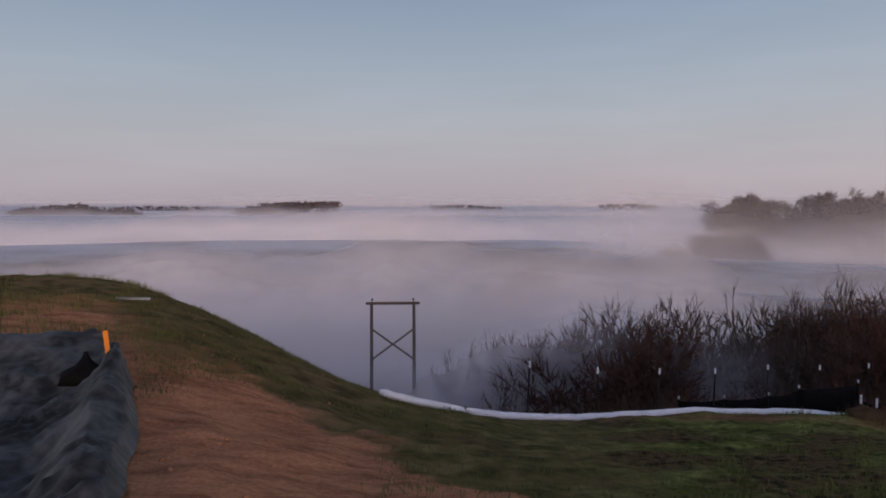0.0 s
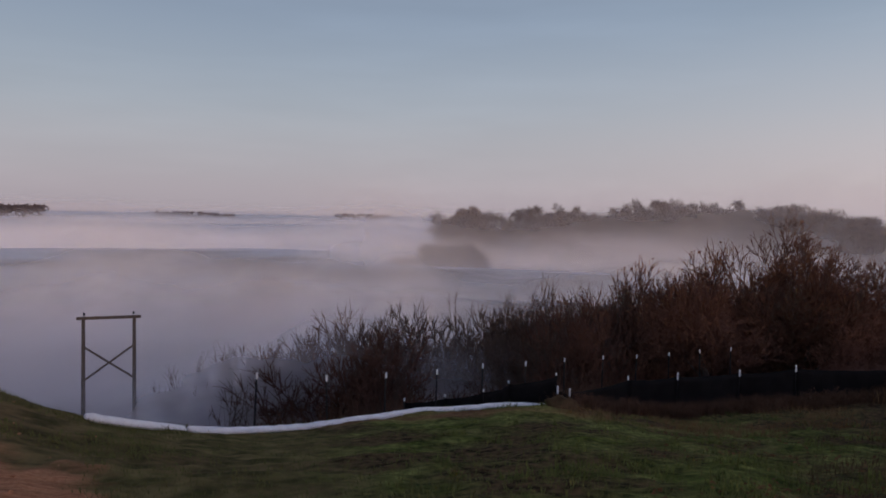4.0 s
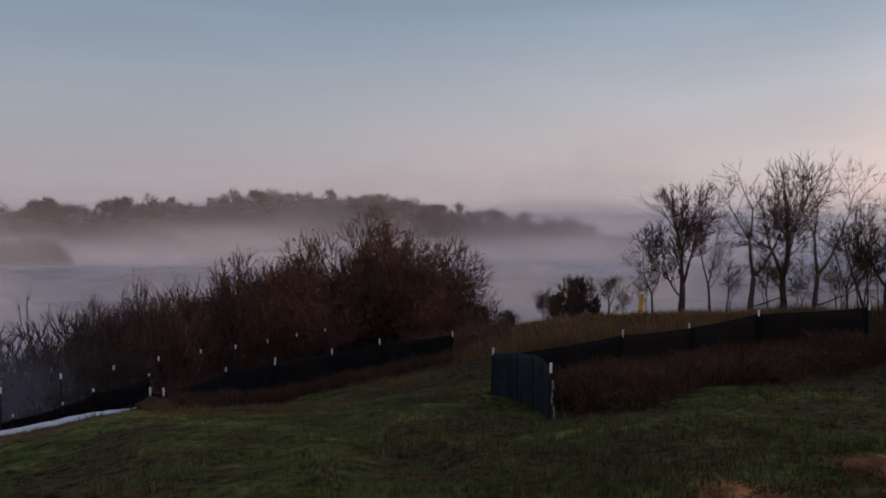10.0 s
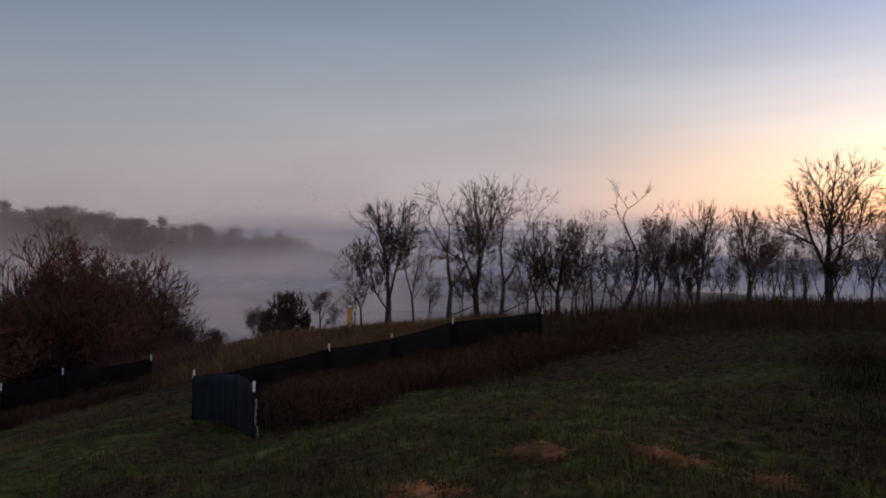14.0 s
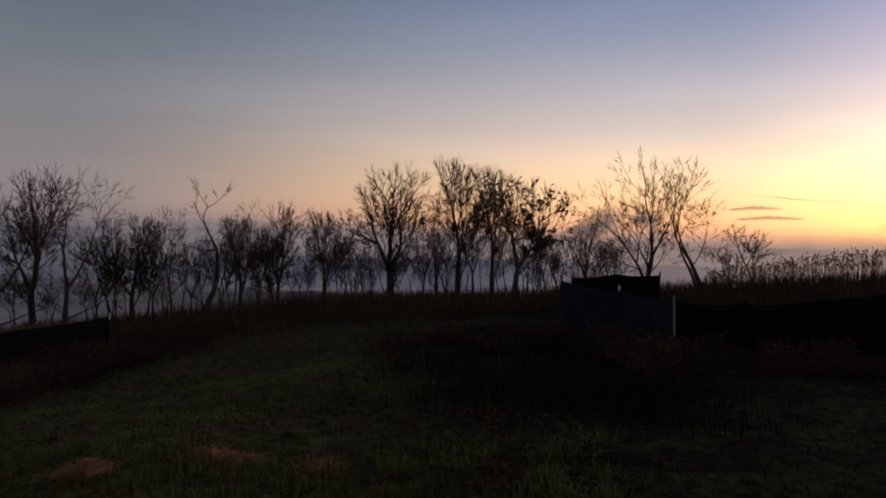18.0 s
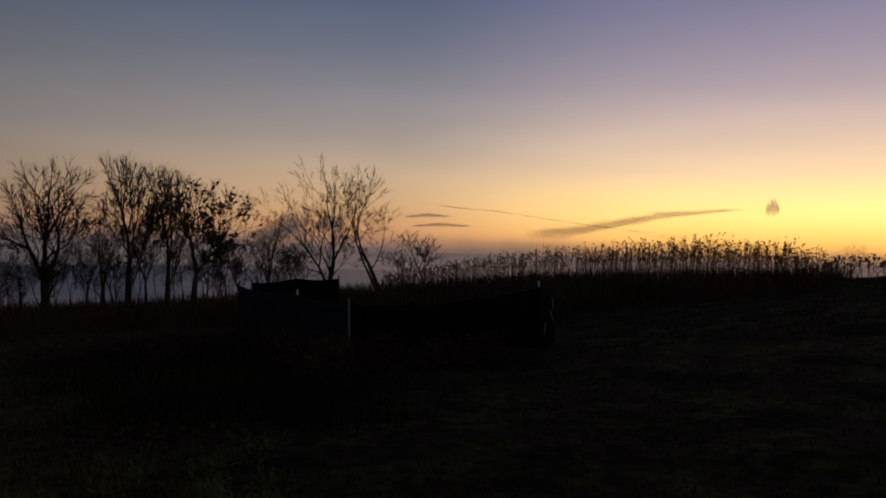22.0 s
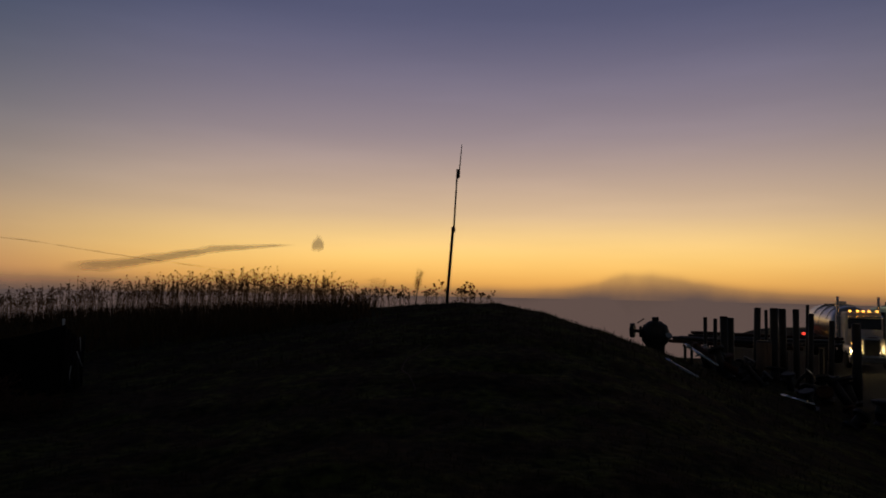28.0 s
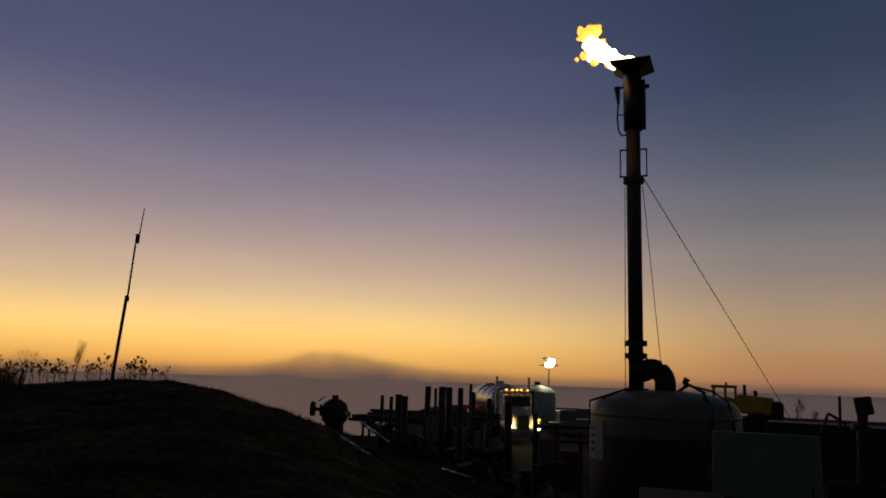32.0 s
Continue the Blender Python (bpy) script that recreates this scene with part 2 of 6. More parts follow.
profile(215, -1.75, -2.4, -3.1, -3.4, -3.9, -4.2, -4.2)
profile(260, -1.8, -2.4, -3.1, -3.6, -4.0, -4.2, -4.2)


def height_table():
    rr = np.arange(0, 45.01, .5)
    az = np.arange(0, 360, 1.0)
    rows = sorted([(a % 360, z) for a, z in PROFILES])
    ka = np.array([rows[-1][0] - 360] + [r[0] for r in rows] + [rows[0][0] + 360])
    kz = np.array([rows[-1][1]] + [r[1] for r in rows] + [rows[0][1]])
    rad = np.stack([np.interp(rr, RADII, z) for z in kz])
    tab = np.stack([np.interp(az, ka, rad[:, j]) for j in range(len(rr))], 1)
    for _ in range(3):
        tab = (np.roll(tab, 2, 0) + np.roll(tab, -2, 0) + 2 * tab) / 4
        pad = np.concatenate([tab[:, :1], tab[:, :1], tab, tab[:, -1:], tab[:, -1:]], 1)
        tab = (pad[:, :-4] + 2 * pad[:, 1:-3] + 3 * tab + 2 * pad[:, 3:-1] + pad[:, 4:]) / 9
    return tab


TABLE = height_table()


def bump(x, c, w):
    return np.exp(-((x - c) / w) ** 2)


def lumps(x, y):
    """Small unevenness of the turf."""
    return np.array([noise.noise((p * .9, q * .9, 0)) * .09 + noise.noise((p * 2.9, q * 2.9, 3)) * .045 + noise.noise((p * 6.1, q * 6.1, 7)) * .02
                     for p, q in zip(np.ravel(x), np.ravel(y))]).reshape(np.shape(x))


def ground(az, d):
    """Height of the ground in the world at a bearing and distance (numbers or arrays)."""
    az, d = np.asarray(az, float) % 360, np.asarray(d, float)
    a0 = np.floor(az).astype(int) % 360
    fa = az - np.floor(az)
    r = np.minimum(d, 44.99) / .5
    r0 = np.floor(r).astype(int)
    fr = r - r0
    A, B = TABLE[a0], TABLE[(a0 + 1) % 360]
    g = lambda T: np.take_along_axis(T, r0[..., None], -1)[..., 0] * (1 - fr) + np.take_along_axis(T, r0[..., None] + 1, -1)[..., 0] * fr
    z = g(A) * (1 - fa) + g(B) * fa
    # the valley, and the levelled pad before it
    s = (az + 180) % 360 - 180
    pad = 1 / (1 + np.exp(-(np.where(s < 0, s + 360, s) - 181) / 1.2)) / (1 + np.exp((np.where(s < 0, s + 360, s) - 305) / 4))
    k = np.clip((d - 45) / 90, 0, 1)
    k = k * k * (3 - 2 * k)
    kp = np.clip((d - 120) / 120, 0, 1)
    kp = kp * kp * (3 - 2 * kp)
    valley = z * (1 - k) + -34 * k
    level = z * (1 - kp) + -34 * kp
    z = valley * (1 - pad) + level * pad
    # wooded ridge across the valley, and low rises far off
    ridge = 27 * bump(s, 42, 19) * bump(d, 275, 60) + 14 * bump(s, 21, 6) * bump(d, 240, 50)
    rises = 19 * bump(s, -13.5, 5.5) * bump(d, 900, 90) + 16 * bump(s, -27, 4) * bump(d, 900, 80) + 24 * bump(s, -20, 9) * bump(d, 1500, 150)
    z = z + ridge + rises
    # a trench dug into the bank, where the sheet lies
    z = z - .30 * np.clip((-24.5 - s) / 3.5, 0, 1) * np.clip((d - 2.5) / 2, 0, 1) * np.clip((11 - d) / 1.5, 0, 1) * (s > -75)
    turf = lumps(d * np.sin(np.radians(az)), d * np.cos(np.radians(az)))
    return z + EYE + turf * (1 - np.clip((d - 60) / 100, 0, 1)) * np.clip(d / 3, .2, 1)


def P(az, d, z=None):
    """World point at a bearing, distance and height under the eye (or on the ground)."""
    az = true(az)
    a = radians(az)
    zz = float(ground(az, d)) if z is None else z + EYE
    return Vector((math.sin(a) * d, math.cos(a) * d, zz))


def mesh_ob(name, verts, faces, mat, parent=None, label="", smooth=True):
    me = bpy.data.meshes.new(name)
    me.from_pydata(verts, [], faces)
    me.materials.append(mat)
    if smooth:
        me.shade_smooth()
    ob = new(name, me)
    if parent:
        ob.parent = parent
    if label:
        ob["label"] = label
    return ob


def part(name, bm, mat, parent, label="", smooth=False):
    """Links a bmesh as one mesh object under a thing or a part."""
    bmesh.ops.recalc_face_normals(bm, faces=bm.faces)
    me = bpy.data.meshes.new(name)
    bm.to_mesh(me)
    bm.free()
    me.materials.append(mat)
    if smooth:
        me.shade_smooth()
    ob = new(name, me)
    if parent:
        ob.parent = parent
    if label:
        ob["label"] = label
    return ob


def thing(name, loc, turn, label, category, group=""):
    """An Empty at the base of a thing; turn is a bearing in degrees."""
    ob = new(name)
    ob.empty_display_size = .2
    ob.matrix_basis = pose(loc[0], loc[1], loc[2], 0, 0, -turn)
    return tagged(ob, label, category, group)


def add_box(bm, c, size, rot=(0, 0, 0), bevel=0.0):
    m = Matrix.LocRotScale(c, Euler([radians(a) for a in rot]), size)
    r = bmesh.ops.create_cube(bm, size=1, matrix=m)
    if bevel:
        es = list({e for v in r["verts"] for e in v.link_edges})
        bmesh.ops.bevel(bm, geom=es, offset=bevel, segments=2, profile=.5, affect="EDGES")
    return bm


def box(c, size, rot=(0, 0, 0), bevel=0.0):
    return add_box(bmesh.new(), c, size, rot, bevel)


def add_cyl(bm, a, b, r, r2=None, n=16, cap=True):
    a, b = Vector(a), Vector(b)
    ax = b - a
    q = ax.to_track_quat("Z", "Y").to_matrix().to_4x4()
    m = Matrix.Translation((a + b) / 2) @ q
    bmesh.ops.create_cone(bm, cap_ends=cap, segments=n, radius1=r, radius2=r if r2 is None else r2, depth=ax.length, matrix=m)
    return bm


def cyl(a, b, r, r2=None, n=16, cap=True):
    return add_cyl(bmesh.new(), a, b, r, r2, n, cap)


def lathe(prof, n=32):
    """A turned solid from (radius, height) pairs."""
    bm = bmesh.new()
    rings = []
    for r, z in prof:
        rings.append([bm.verts.new((r * math.cos(2 * math.pi * i / n), r * math.sin(2 * math.pi * i / n), z)) for i in range(n)])
    for p, q in zip(rings, rings[1:]):
        for i in range(n):
            bm.faces.new((p[i], p[(i + 1) % n], q[(i + 1) % n], q[i]))
    bm.faces.new(rings[0][::-1])
    bm.faces.new(rings[-1])
    return bm


def tube_lists(V, F, pts, radii, n):
    """Adds a tapered tube through points to vertex and face lists."""
    base = len(V)
    up = Vector((0, 0, 1))
    for i, p in enumerate(pts):
        t = (pts[min(i + 1, len(pts) - 1)] - pts[max(i - 1, 0)])
        t = t.normalized() if t.length > 1e-6 else up
        u = t.cross(Vector((1, 0, 0)) if abs(t.x) < .8 else Vector((0, 1, 0))).normalized()
        w = t.cross(u)
        for k in range(n):
            a = 2 * math.pi * k / n
            V.append(p + (u * math.cos(a) + w * math.sin(a)) * radii[i])
    for i in range(len(pts) - 1):
        for k in range(n):
            a, b = base + i * n + k, base + i * n + (k + 1) % n
            F.append((a, b, b + n, a + n))
    F.append(tuple(base + k for k in range(n))[::-1])
    F.append(tuple(base + (len(pts) - 1) * n + k for k in range(n)))


def tube(name, pts, r, mat, parent=None, label="", n=8, taper=1.0):
    V, F = [], []
    pts = [Vector(p) for p in pts]
    tube_lists(V, F, pts, [r * (1 + (taper - 1) * i / max(1, len(pts) - 1)) for i in range(len(pts))], n)
    return mesh_ob(name, V, F, mat, parent, label)


# ---- ground: one sheet from the feet to the horizon ----
def build_ground():
    rad = np.concatenate([np.arange(.6, 12, .16), np.arange(12, 36, .4), np.geomspace(36, 4600, 90)])
    az = np.arange(0, 360, .5)
    A, D = np.meshgrid(az, rad, indexing="ij")
    Z = ground(A, D)
    X, Y = D * np.sin(np.radians(A)), D * np.cos(np.radians(A))
    rough = lumps(X, Y)
    na, nr = X.shape
    V = np.stack([X, Y, Z], -1).reshape(-1, 3)
    i, j = np.meshgrid(np.arange(na), np.arange(nr - 1), indexing="ij")
    a, b = i * nr + j, ((i + 1) % na) * nr + j
    F = np.stack([a, a + 1, b + 1, b], -1).reshape(-1, 4)
    V = np.concatenate([V, [[0, 0, float(ground(0, 0))]]])
    c = len(V) - 1
    T = np.array([[c, k * nr, ((k + 1) % na) * nr] for k in range(na)])
    me = bpy.data.meshes.new("ground")
    me.from_pydata(V.tolist(), [], F.tolist() + T.tolist())
    me.materials.append(M_GROUND)
    me.shade_smooth()
    s = (A + 180) % 360 - 180
    s2 = A % 360
    wob = rough * 60
    edge = np.interp(D, (0, 4.4, 5.2, 6.4, 9, 10.5, 12, 14), (40, 22, 11.5, 2, -9, -14.5, -19, -25))
    soil = np.clip((edge - s + wob * .9) / 3.2 + .5, 0, 1) * (s > -75) * np.clip((15.5 - D) / 2, 0, 1)
    soil = np.maximum(soil, np.clip(1.2 - ((s - 25 + wob) / 16) ** 2, 0, 1) * bump(D, 16.2, .6) * .35)
    soil = soil * (1 - .8 * bump(s, -20, 3) * bump(D, 12, 1.6))
    dry = np.clip((D - 15) / 6, 0, 1) * ((s > 50) & (s < 135)) + np.clip((D - 19) / 4, 0, 1)
    # Also browner and darker from bearing 72 on, painting the dim backlit ground.
    dry = np.clip(dry + .5 * (s < -4) + np.clip((s2 - 72 + wob) / 50, 0, .6) * (s2 < 200), 0, 1)
    gravel = np.clip((s2 - 181) / 6, 0, 1) * np.clip((D - 20) / 6, 0, 1) * (s2 < 310)
    pale = np.clip(1.7 - ((s + 9 + wob) / 20) ** 2, 0, .75) * np.clip((24 - D) / 6, 0, 1)
    # Dark turf colour by bearing, standing in for the backlit flank's low light.
    backlit_dim = np.clip((s2 - 88 + wob) / 26, 0, 1) * (s2 < 330)
    for nm, arr in (("backlit_dim", backlit_dim), ("soil", soil), ("dry", dry), ("gravel", gravel), ("pale", pale)):
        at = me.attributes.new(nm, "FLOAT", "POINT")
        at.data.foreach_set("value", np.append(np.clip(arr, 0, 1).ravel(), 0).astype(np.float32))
    return tagged(new("ground", me), "grassy hillside with red soil, backlit dimness in its turf colour, and a gravel pad", "ground", kind="structure")


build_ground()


# ---- fog: a sea of it in the valley, and drifting banks that thin out upwards ----
def fog_material(name, lo, hi, strength, scale, radial=None, colour=(.93, .885, .895), pass_on=.3):
    m = bpy.data.materials.new(name)
    m.use_nodes = True
    nt = m.node_tree
    nt.nodes.clear()
    N, L = nt.nodes.new, nt.links.new
    geo = N("ShaderNodeNewGeometry")
    sep = N("ShaderNodeSeparateXYZ")
    L(geo.outputs["Position"], sep.inputs[0])
    nz = N("ShaderNodeTexNoise")
    nz.inputs["Scale"].default_value, nz.inputs["Detail"].default_value = scale, 5
    mp = N("ShaderNodeMapping")
    mp.inputs["Scale"].default_value = (1, 1, 2.2)
    L(geo.outputs["Position"], mp.inputs[0])
    L(mp.outputs[0], nz.inputs["Vector"])

    def mth(op, a, b):
        n = N("ShaderNodeMath")
        n.operation = op
        for k, v in enumerate((a, b)):
            if isinstance(v, (int, float)):
                n.inputs[k].default_value = v
            else:
                L(v, n.inputs[k])
        return n.outputs[0]

    if radial:
        q = mth("SQRT", mth("ADD", mth("MULTIPLY", sep.outputs[0], sep.outputs[0]), mth("MULTIPLY", sep.outputs[1], sep.outputs[1])), 0)
        lo, hi = radial
        wob = mth("MULTIPLY", mth("SUBTRACT", nz.outputs[0], .5), abs(hi - lo) * 1.2)
    else:
        q = sep.outputs[2]
        wob = mth("MULTIPLY", mth("SUBTRACT", nz.outputs[0], .5), abs(hi - lo) * 1.6)
    mr = N("ShaderNodeMapRange")
    mr.interpolation_type = "SMOOTHERSTEP"
    mr.inputs[1].default_value, mr.inputs[2].default_value = min(lo, hi), max(lo, hi)
    a, b = (strength, 0.0) if not radial else (0.0, strength)
    mr.inputs[3].default_value, mr.inputs[4].default_value = a, b
    L(mth("ADD", q, wob), mr.inputs[0])
    fade = N("ShaderNodeAttribute")
    fade.attribute_name = "fade"
    cover = mth("MULTIPLY", mr.outputs[0], fade.outputs["Fac"])
    df, tl, tr = N("ShaderNodeBsdfDiffuse"), N("ShaderNodeBsdfTranslucent"), N("ShaderNodeBsdfTransparent")
    for n in (df, tl):
        n.inputs[0].default_value = (*colour, 1)
    m1, m2 = N("ShaderNodeMixShader"), N("ShaderNodeMixShader")
    m1.inputs[0].default_value = pass_on if not radial else .15
    L(df.outputs[0], m1.inputs[1])
    L(tl.outputs[0], m1.inputs[2])
    L(cover, m2.inputs[0])
    L(tr.outputs[0], m2.inputs[1])
    L(m1.outputs[0], m2.inputs[2])
    out = N("ShaderNodeOutputMaterial")
    L(m2.outputs[0], out.inputs[0])
    return m


def thin_out(ob, lost=112):
    """The valley's fog thins out towards the sunrise side, where the self-lit backdrop takes over."""
    f = []
    for v in ob.data.vertices:
        a = math.degrees(math.atan2(v.co.x, v.co.y))
        f.append(min(1, max(0, (lost - a) / 26)))
    t = ob.data.attributes.new("fade", "FLOAT", "POINT")
    t.data.foreach_set("value", np.array(f, np.float32))


def fog_sea():
    rad = np.geomspace(62, 4700, 60)
    az = np.arange(-96, 133, 3.0)
    V, F = [], []
    for a in az:
        for d in rad:
            x, y = d * math.sin(radians(a)), d * math.cos(radians(a))
            k = min(1, d / 500)
            V.append((x, y, EYE - 17 + 3.5 * k + noise.noise((x * .012, y * .012, 5)) * .7 + noise.noise((x * .003, y * .003, 9)) * 1.6 * k
                      + min(9, max(0, (d - 1200) / 390))))
    n, na = len(rad), len(az)
    for i in range(na - 1):
        for j in range(n - 1):
            a, b = i * n + j, (i + 1) * n + j
            F.append((a, a + 1, b + 1, b))
    ob = mesh_ob("fog_sea", V, F, fog_material("fog_sea", 0, 0, 1.0, .02, (90, 330)))
    thin_out(ob, 133)
    tagged(ob, "sea of pale pinkish grey morning fog filling the valley", "fog", kind="structure")


def fog_bank(d, a0, a1, lo, hi, strength, scale, sway=6.0, pass_on=.3):
    V, F = [], []
    n = max(8, int((a1 - a0) / 1.5))
    hs = np.linspace(-34, hi + .3 * abs(hi - lo), 14)
    for i in range(n + 1):
        a = a0 + (a1 - a0) * i / n
        dd = d + sway * noise.noise((a * .12, d, 2))
        for h in hs:
            p = P(a, dd, h)
            V.append(p)
    k = len(hs)
    for i in range(n):
        for j in range(k - 1):
            a = i * k + j
            F.append((a, a + 1, a + 1 + k, a + k))
    ob = mesh_ob("fog_bank", V, F, fog_material("fog_bank", lo + EYE, hi + EYE, strength, scale, pass_on=pass_on))
    thin_out(ob)
    q = ob.data.attributes["fade"]
    for i, v in enumerate(ob.data.vertices):
        a = math.degrees(math.atan2(v.co.x, v.co.y))
        q.data[i].value *= (min(1, max(0, (a - a0) / 12)) if a0 > -60 else 1) * (min(1, max(0, (a1 - a) / 12)) if a1 < 130 else 1)
    tagged(ob, "drifting bank of thin grey morning fog", "fog", kind="structure")


fog_sea()
fog_bank(40, -14, 42, -12.5, -5.4, .5, .06, 2)
fog_bank(52, 1, 66, -13, -3.4, .55, .05, 3)
fog_bank(96, -80, 74, -15, -4.5, .6, .03)
fog_bank(142, -80, 80, -18, -1, .55, .02, 8)
fog_bank(196, -80, 92, -22, -12, .72, .016, 12)
fog_bank(222, 6, 80, -20, 22, .42, .014, 6)
fog_bank(238, 8, 80, -14, -3.5, .85, .02, 4)
fog_bank(300, -80, 112, -13, 1.0, .75, .01, 14)
fog_bank(840, -90, 134, -18, 3, .6, .005, 30, .6)
fog_bank(2600, -90, 134, -30, 50, .9, .0012, 80, .6)


def fog_backdrop():
    """Plain distance beyond the pad: a sheet of fog that emits its dawn light itself, brighter towards the sun."""
    m = bpy.data.materials.new("emissive_dawn_fog")
    m.use_nodes = True
    nt = m.node_tree
    nt.nodes.clear()
    N, L = nt.nodes.new, nt.links.new
    at, at2, nz = N("ShaderNodeAttribute"), N("ShaderNodeAttribute"), N("ShaderNodeTexNoise")
    at.attribute_name, at2.attribute_name = "thick", "toward_sun"
    geo = N("ShaderNodeNewGeometry")
    L(geo.outputs["Position"], nz.inputs["Vector"])
    nz.inputs["Scale"].default_value, nz.inputs["Detail"].default_value = .028, 7
    ad = N("ShaderNodeMath")
    ad.operation, ad.use_clamp = "MULTIPLY_ADD", True
    sb = N("ShaderNodeMath")
    sb.operation = "SUBTRACT"
    sb.inputs[1].default_value = .5
    L(nz.outputs[0], sb.inputs[0])
    L(sb.outputs[0], ad.inputs[0])
    ad.inputs[1].default_value = .6
    L(at.outputs["Fac"], ad.inputs[2])
    mlt = N("ShaderNodeMath")
    mlt.operation = "MULTIPLY"
    gate = N("ShaderNodeMath")
    gate.operation, gate.use_clamp = "MULTIPLY", True
    gate.inputs[1].default_value = 2.0
    L(at.outputs["Fac"], gate.inputs[0])
    L(ad.outputs[0], mlt.inputs[0])
    L(gate.outputs[0], mlt.inputs[1])
    # Emission colours in place of dawn light scattered through the fog.
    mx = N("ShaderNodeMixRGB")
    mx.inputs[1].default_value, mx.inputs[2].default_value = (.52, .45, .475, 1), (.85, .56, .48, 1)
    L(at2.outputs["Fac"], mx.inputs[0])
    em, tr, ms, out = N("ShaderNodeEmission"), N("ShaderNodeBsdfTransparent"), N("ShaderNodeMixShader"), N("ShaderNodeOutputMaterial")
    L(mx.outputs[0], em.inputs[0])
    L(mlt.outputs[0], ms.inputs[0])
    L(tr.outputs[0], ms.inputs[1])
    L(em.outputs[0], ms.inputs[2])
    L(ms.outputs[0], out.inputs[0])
    V, F, thick, toward = [], [], [], []
    az = np.arange(70, 291, 1.0)
    els = np.concatenate([np.linspace(-9, -1.5, 6), np.linspace(-1.2, 2.5, 18)])
    for a in az:
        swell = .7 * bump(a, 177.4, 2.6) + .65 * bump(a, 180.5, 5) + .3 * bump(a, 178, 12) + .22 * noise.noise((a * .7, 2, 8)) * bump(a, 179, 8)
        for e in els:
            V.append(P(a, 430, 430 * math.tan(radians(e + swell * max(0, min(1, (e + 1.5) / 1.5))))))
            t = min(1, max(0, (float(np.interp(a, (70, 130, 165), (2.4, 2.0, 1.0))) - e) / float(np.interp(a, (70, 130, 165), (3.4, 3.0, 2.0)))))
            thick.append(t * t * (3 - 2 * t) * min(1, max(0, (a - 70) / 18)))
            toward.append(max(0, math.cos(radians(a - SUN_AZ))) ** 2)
    k = len(els)
    for i in range(len(az) - 1):
        for j in range(k - 1):
            q = i * k + j
            F.append((q, q + 1, q + k + 1, q + k))
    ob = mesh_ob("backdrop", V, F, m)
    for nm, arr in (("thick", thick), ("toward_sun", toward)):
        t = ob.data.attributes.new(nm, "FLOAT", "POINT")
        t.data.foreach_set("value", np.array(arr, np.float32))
    tagged(ob, "distant fog beyond the pad, its dawn light emitted by the sheet", "fog", kind="structure")


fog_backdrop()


# ---- trees: bare in late autumn ----
def bent(rng, p, d, length, segs, wander, lift):
    pts = [p.copy()]
    d = d.normalized()
    for _ in range(segs):
        d = (d + Vector((rng.uniform(-1, 1), rng.uniform(-1, 1), rng.uniform(-1, 1))) * wander + Vector((0, 0, lift))).normalized()
        p = p + d * (length / segs)
        pts.append(p.copy())
    return pts


def along(pts, f):
    k = f * (len(pts) - 1)
    i = min(int(k), len(pts) - 2)
    return pts[i].lerp(pts[i + 1], k - i), (pts[i + 1] - pts[i]).normalized()


def side_dir(rng, axis, angle):
    u = axis.cross(Vector((rng.uniform(-1, 1), rng.uniform(-1, 1), rng.uniform(-1, 1)))).normalized()
    return (axis * math.cos(angle) + u * math.sin(angle)).normalized()


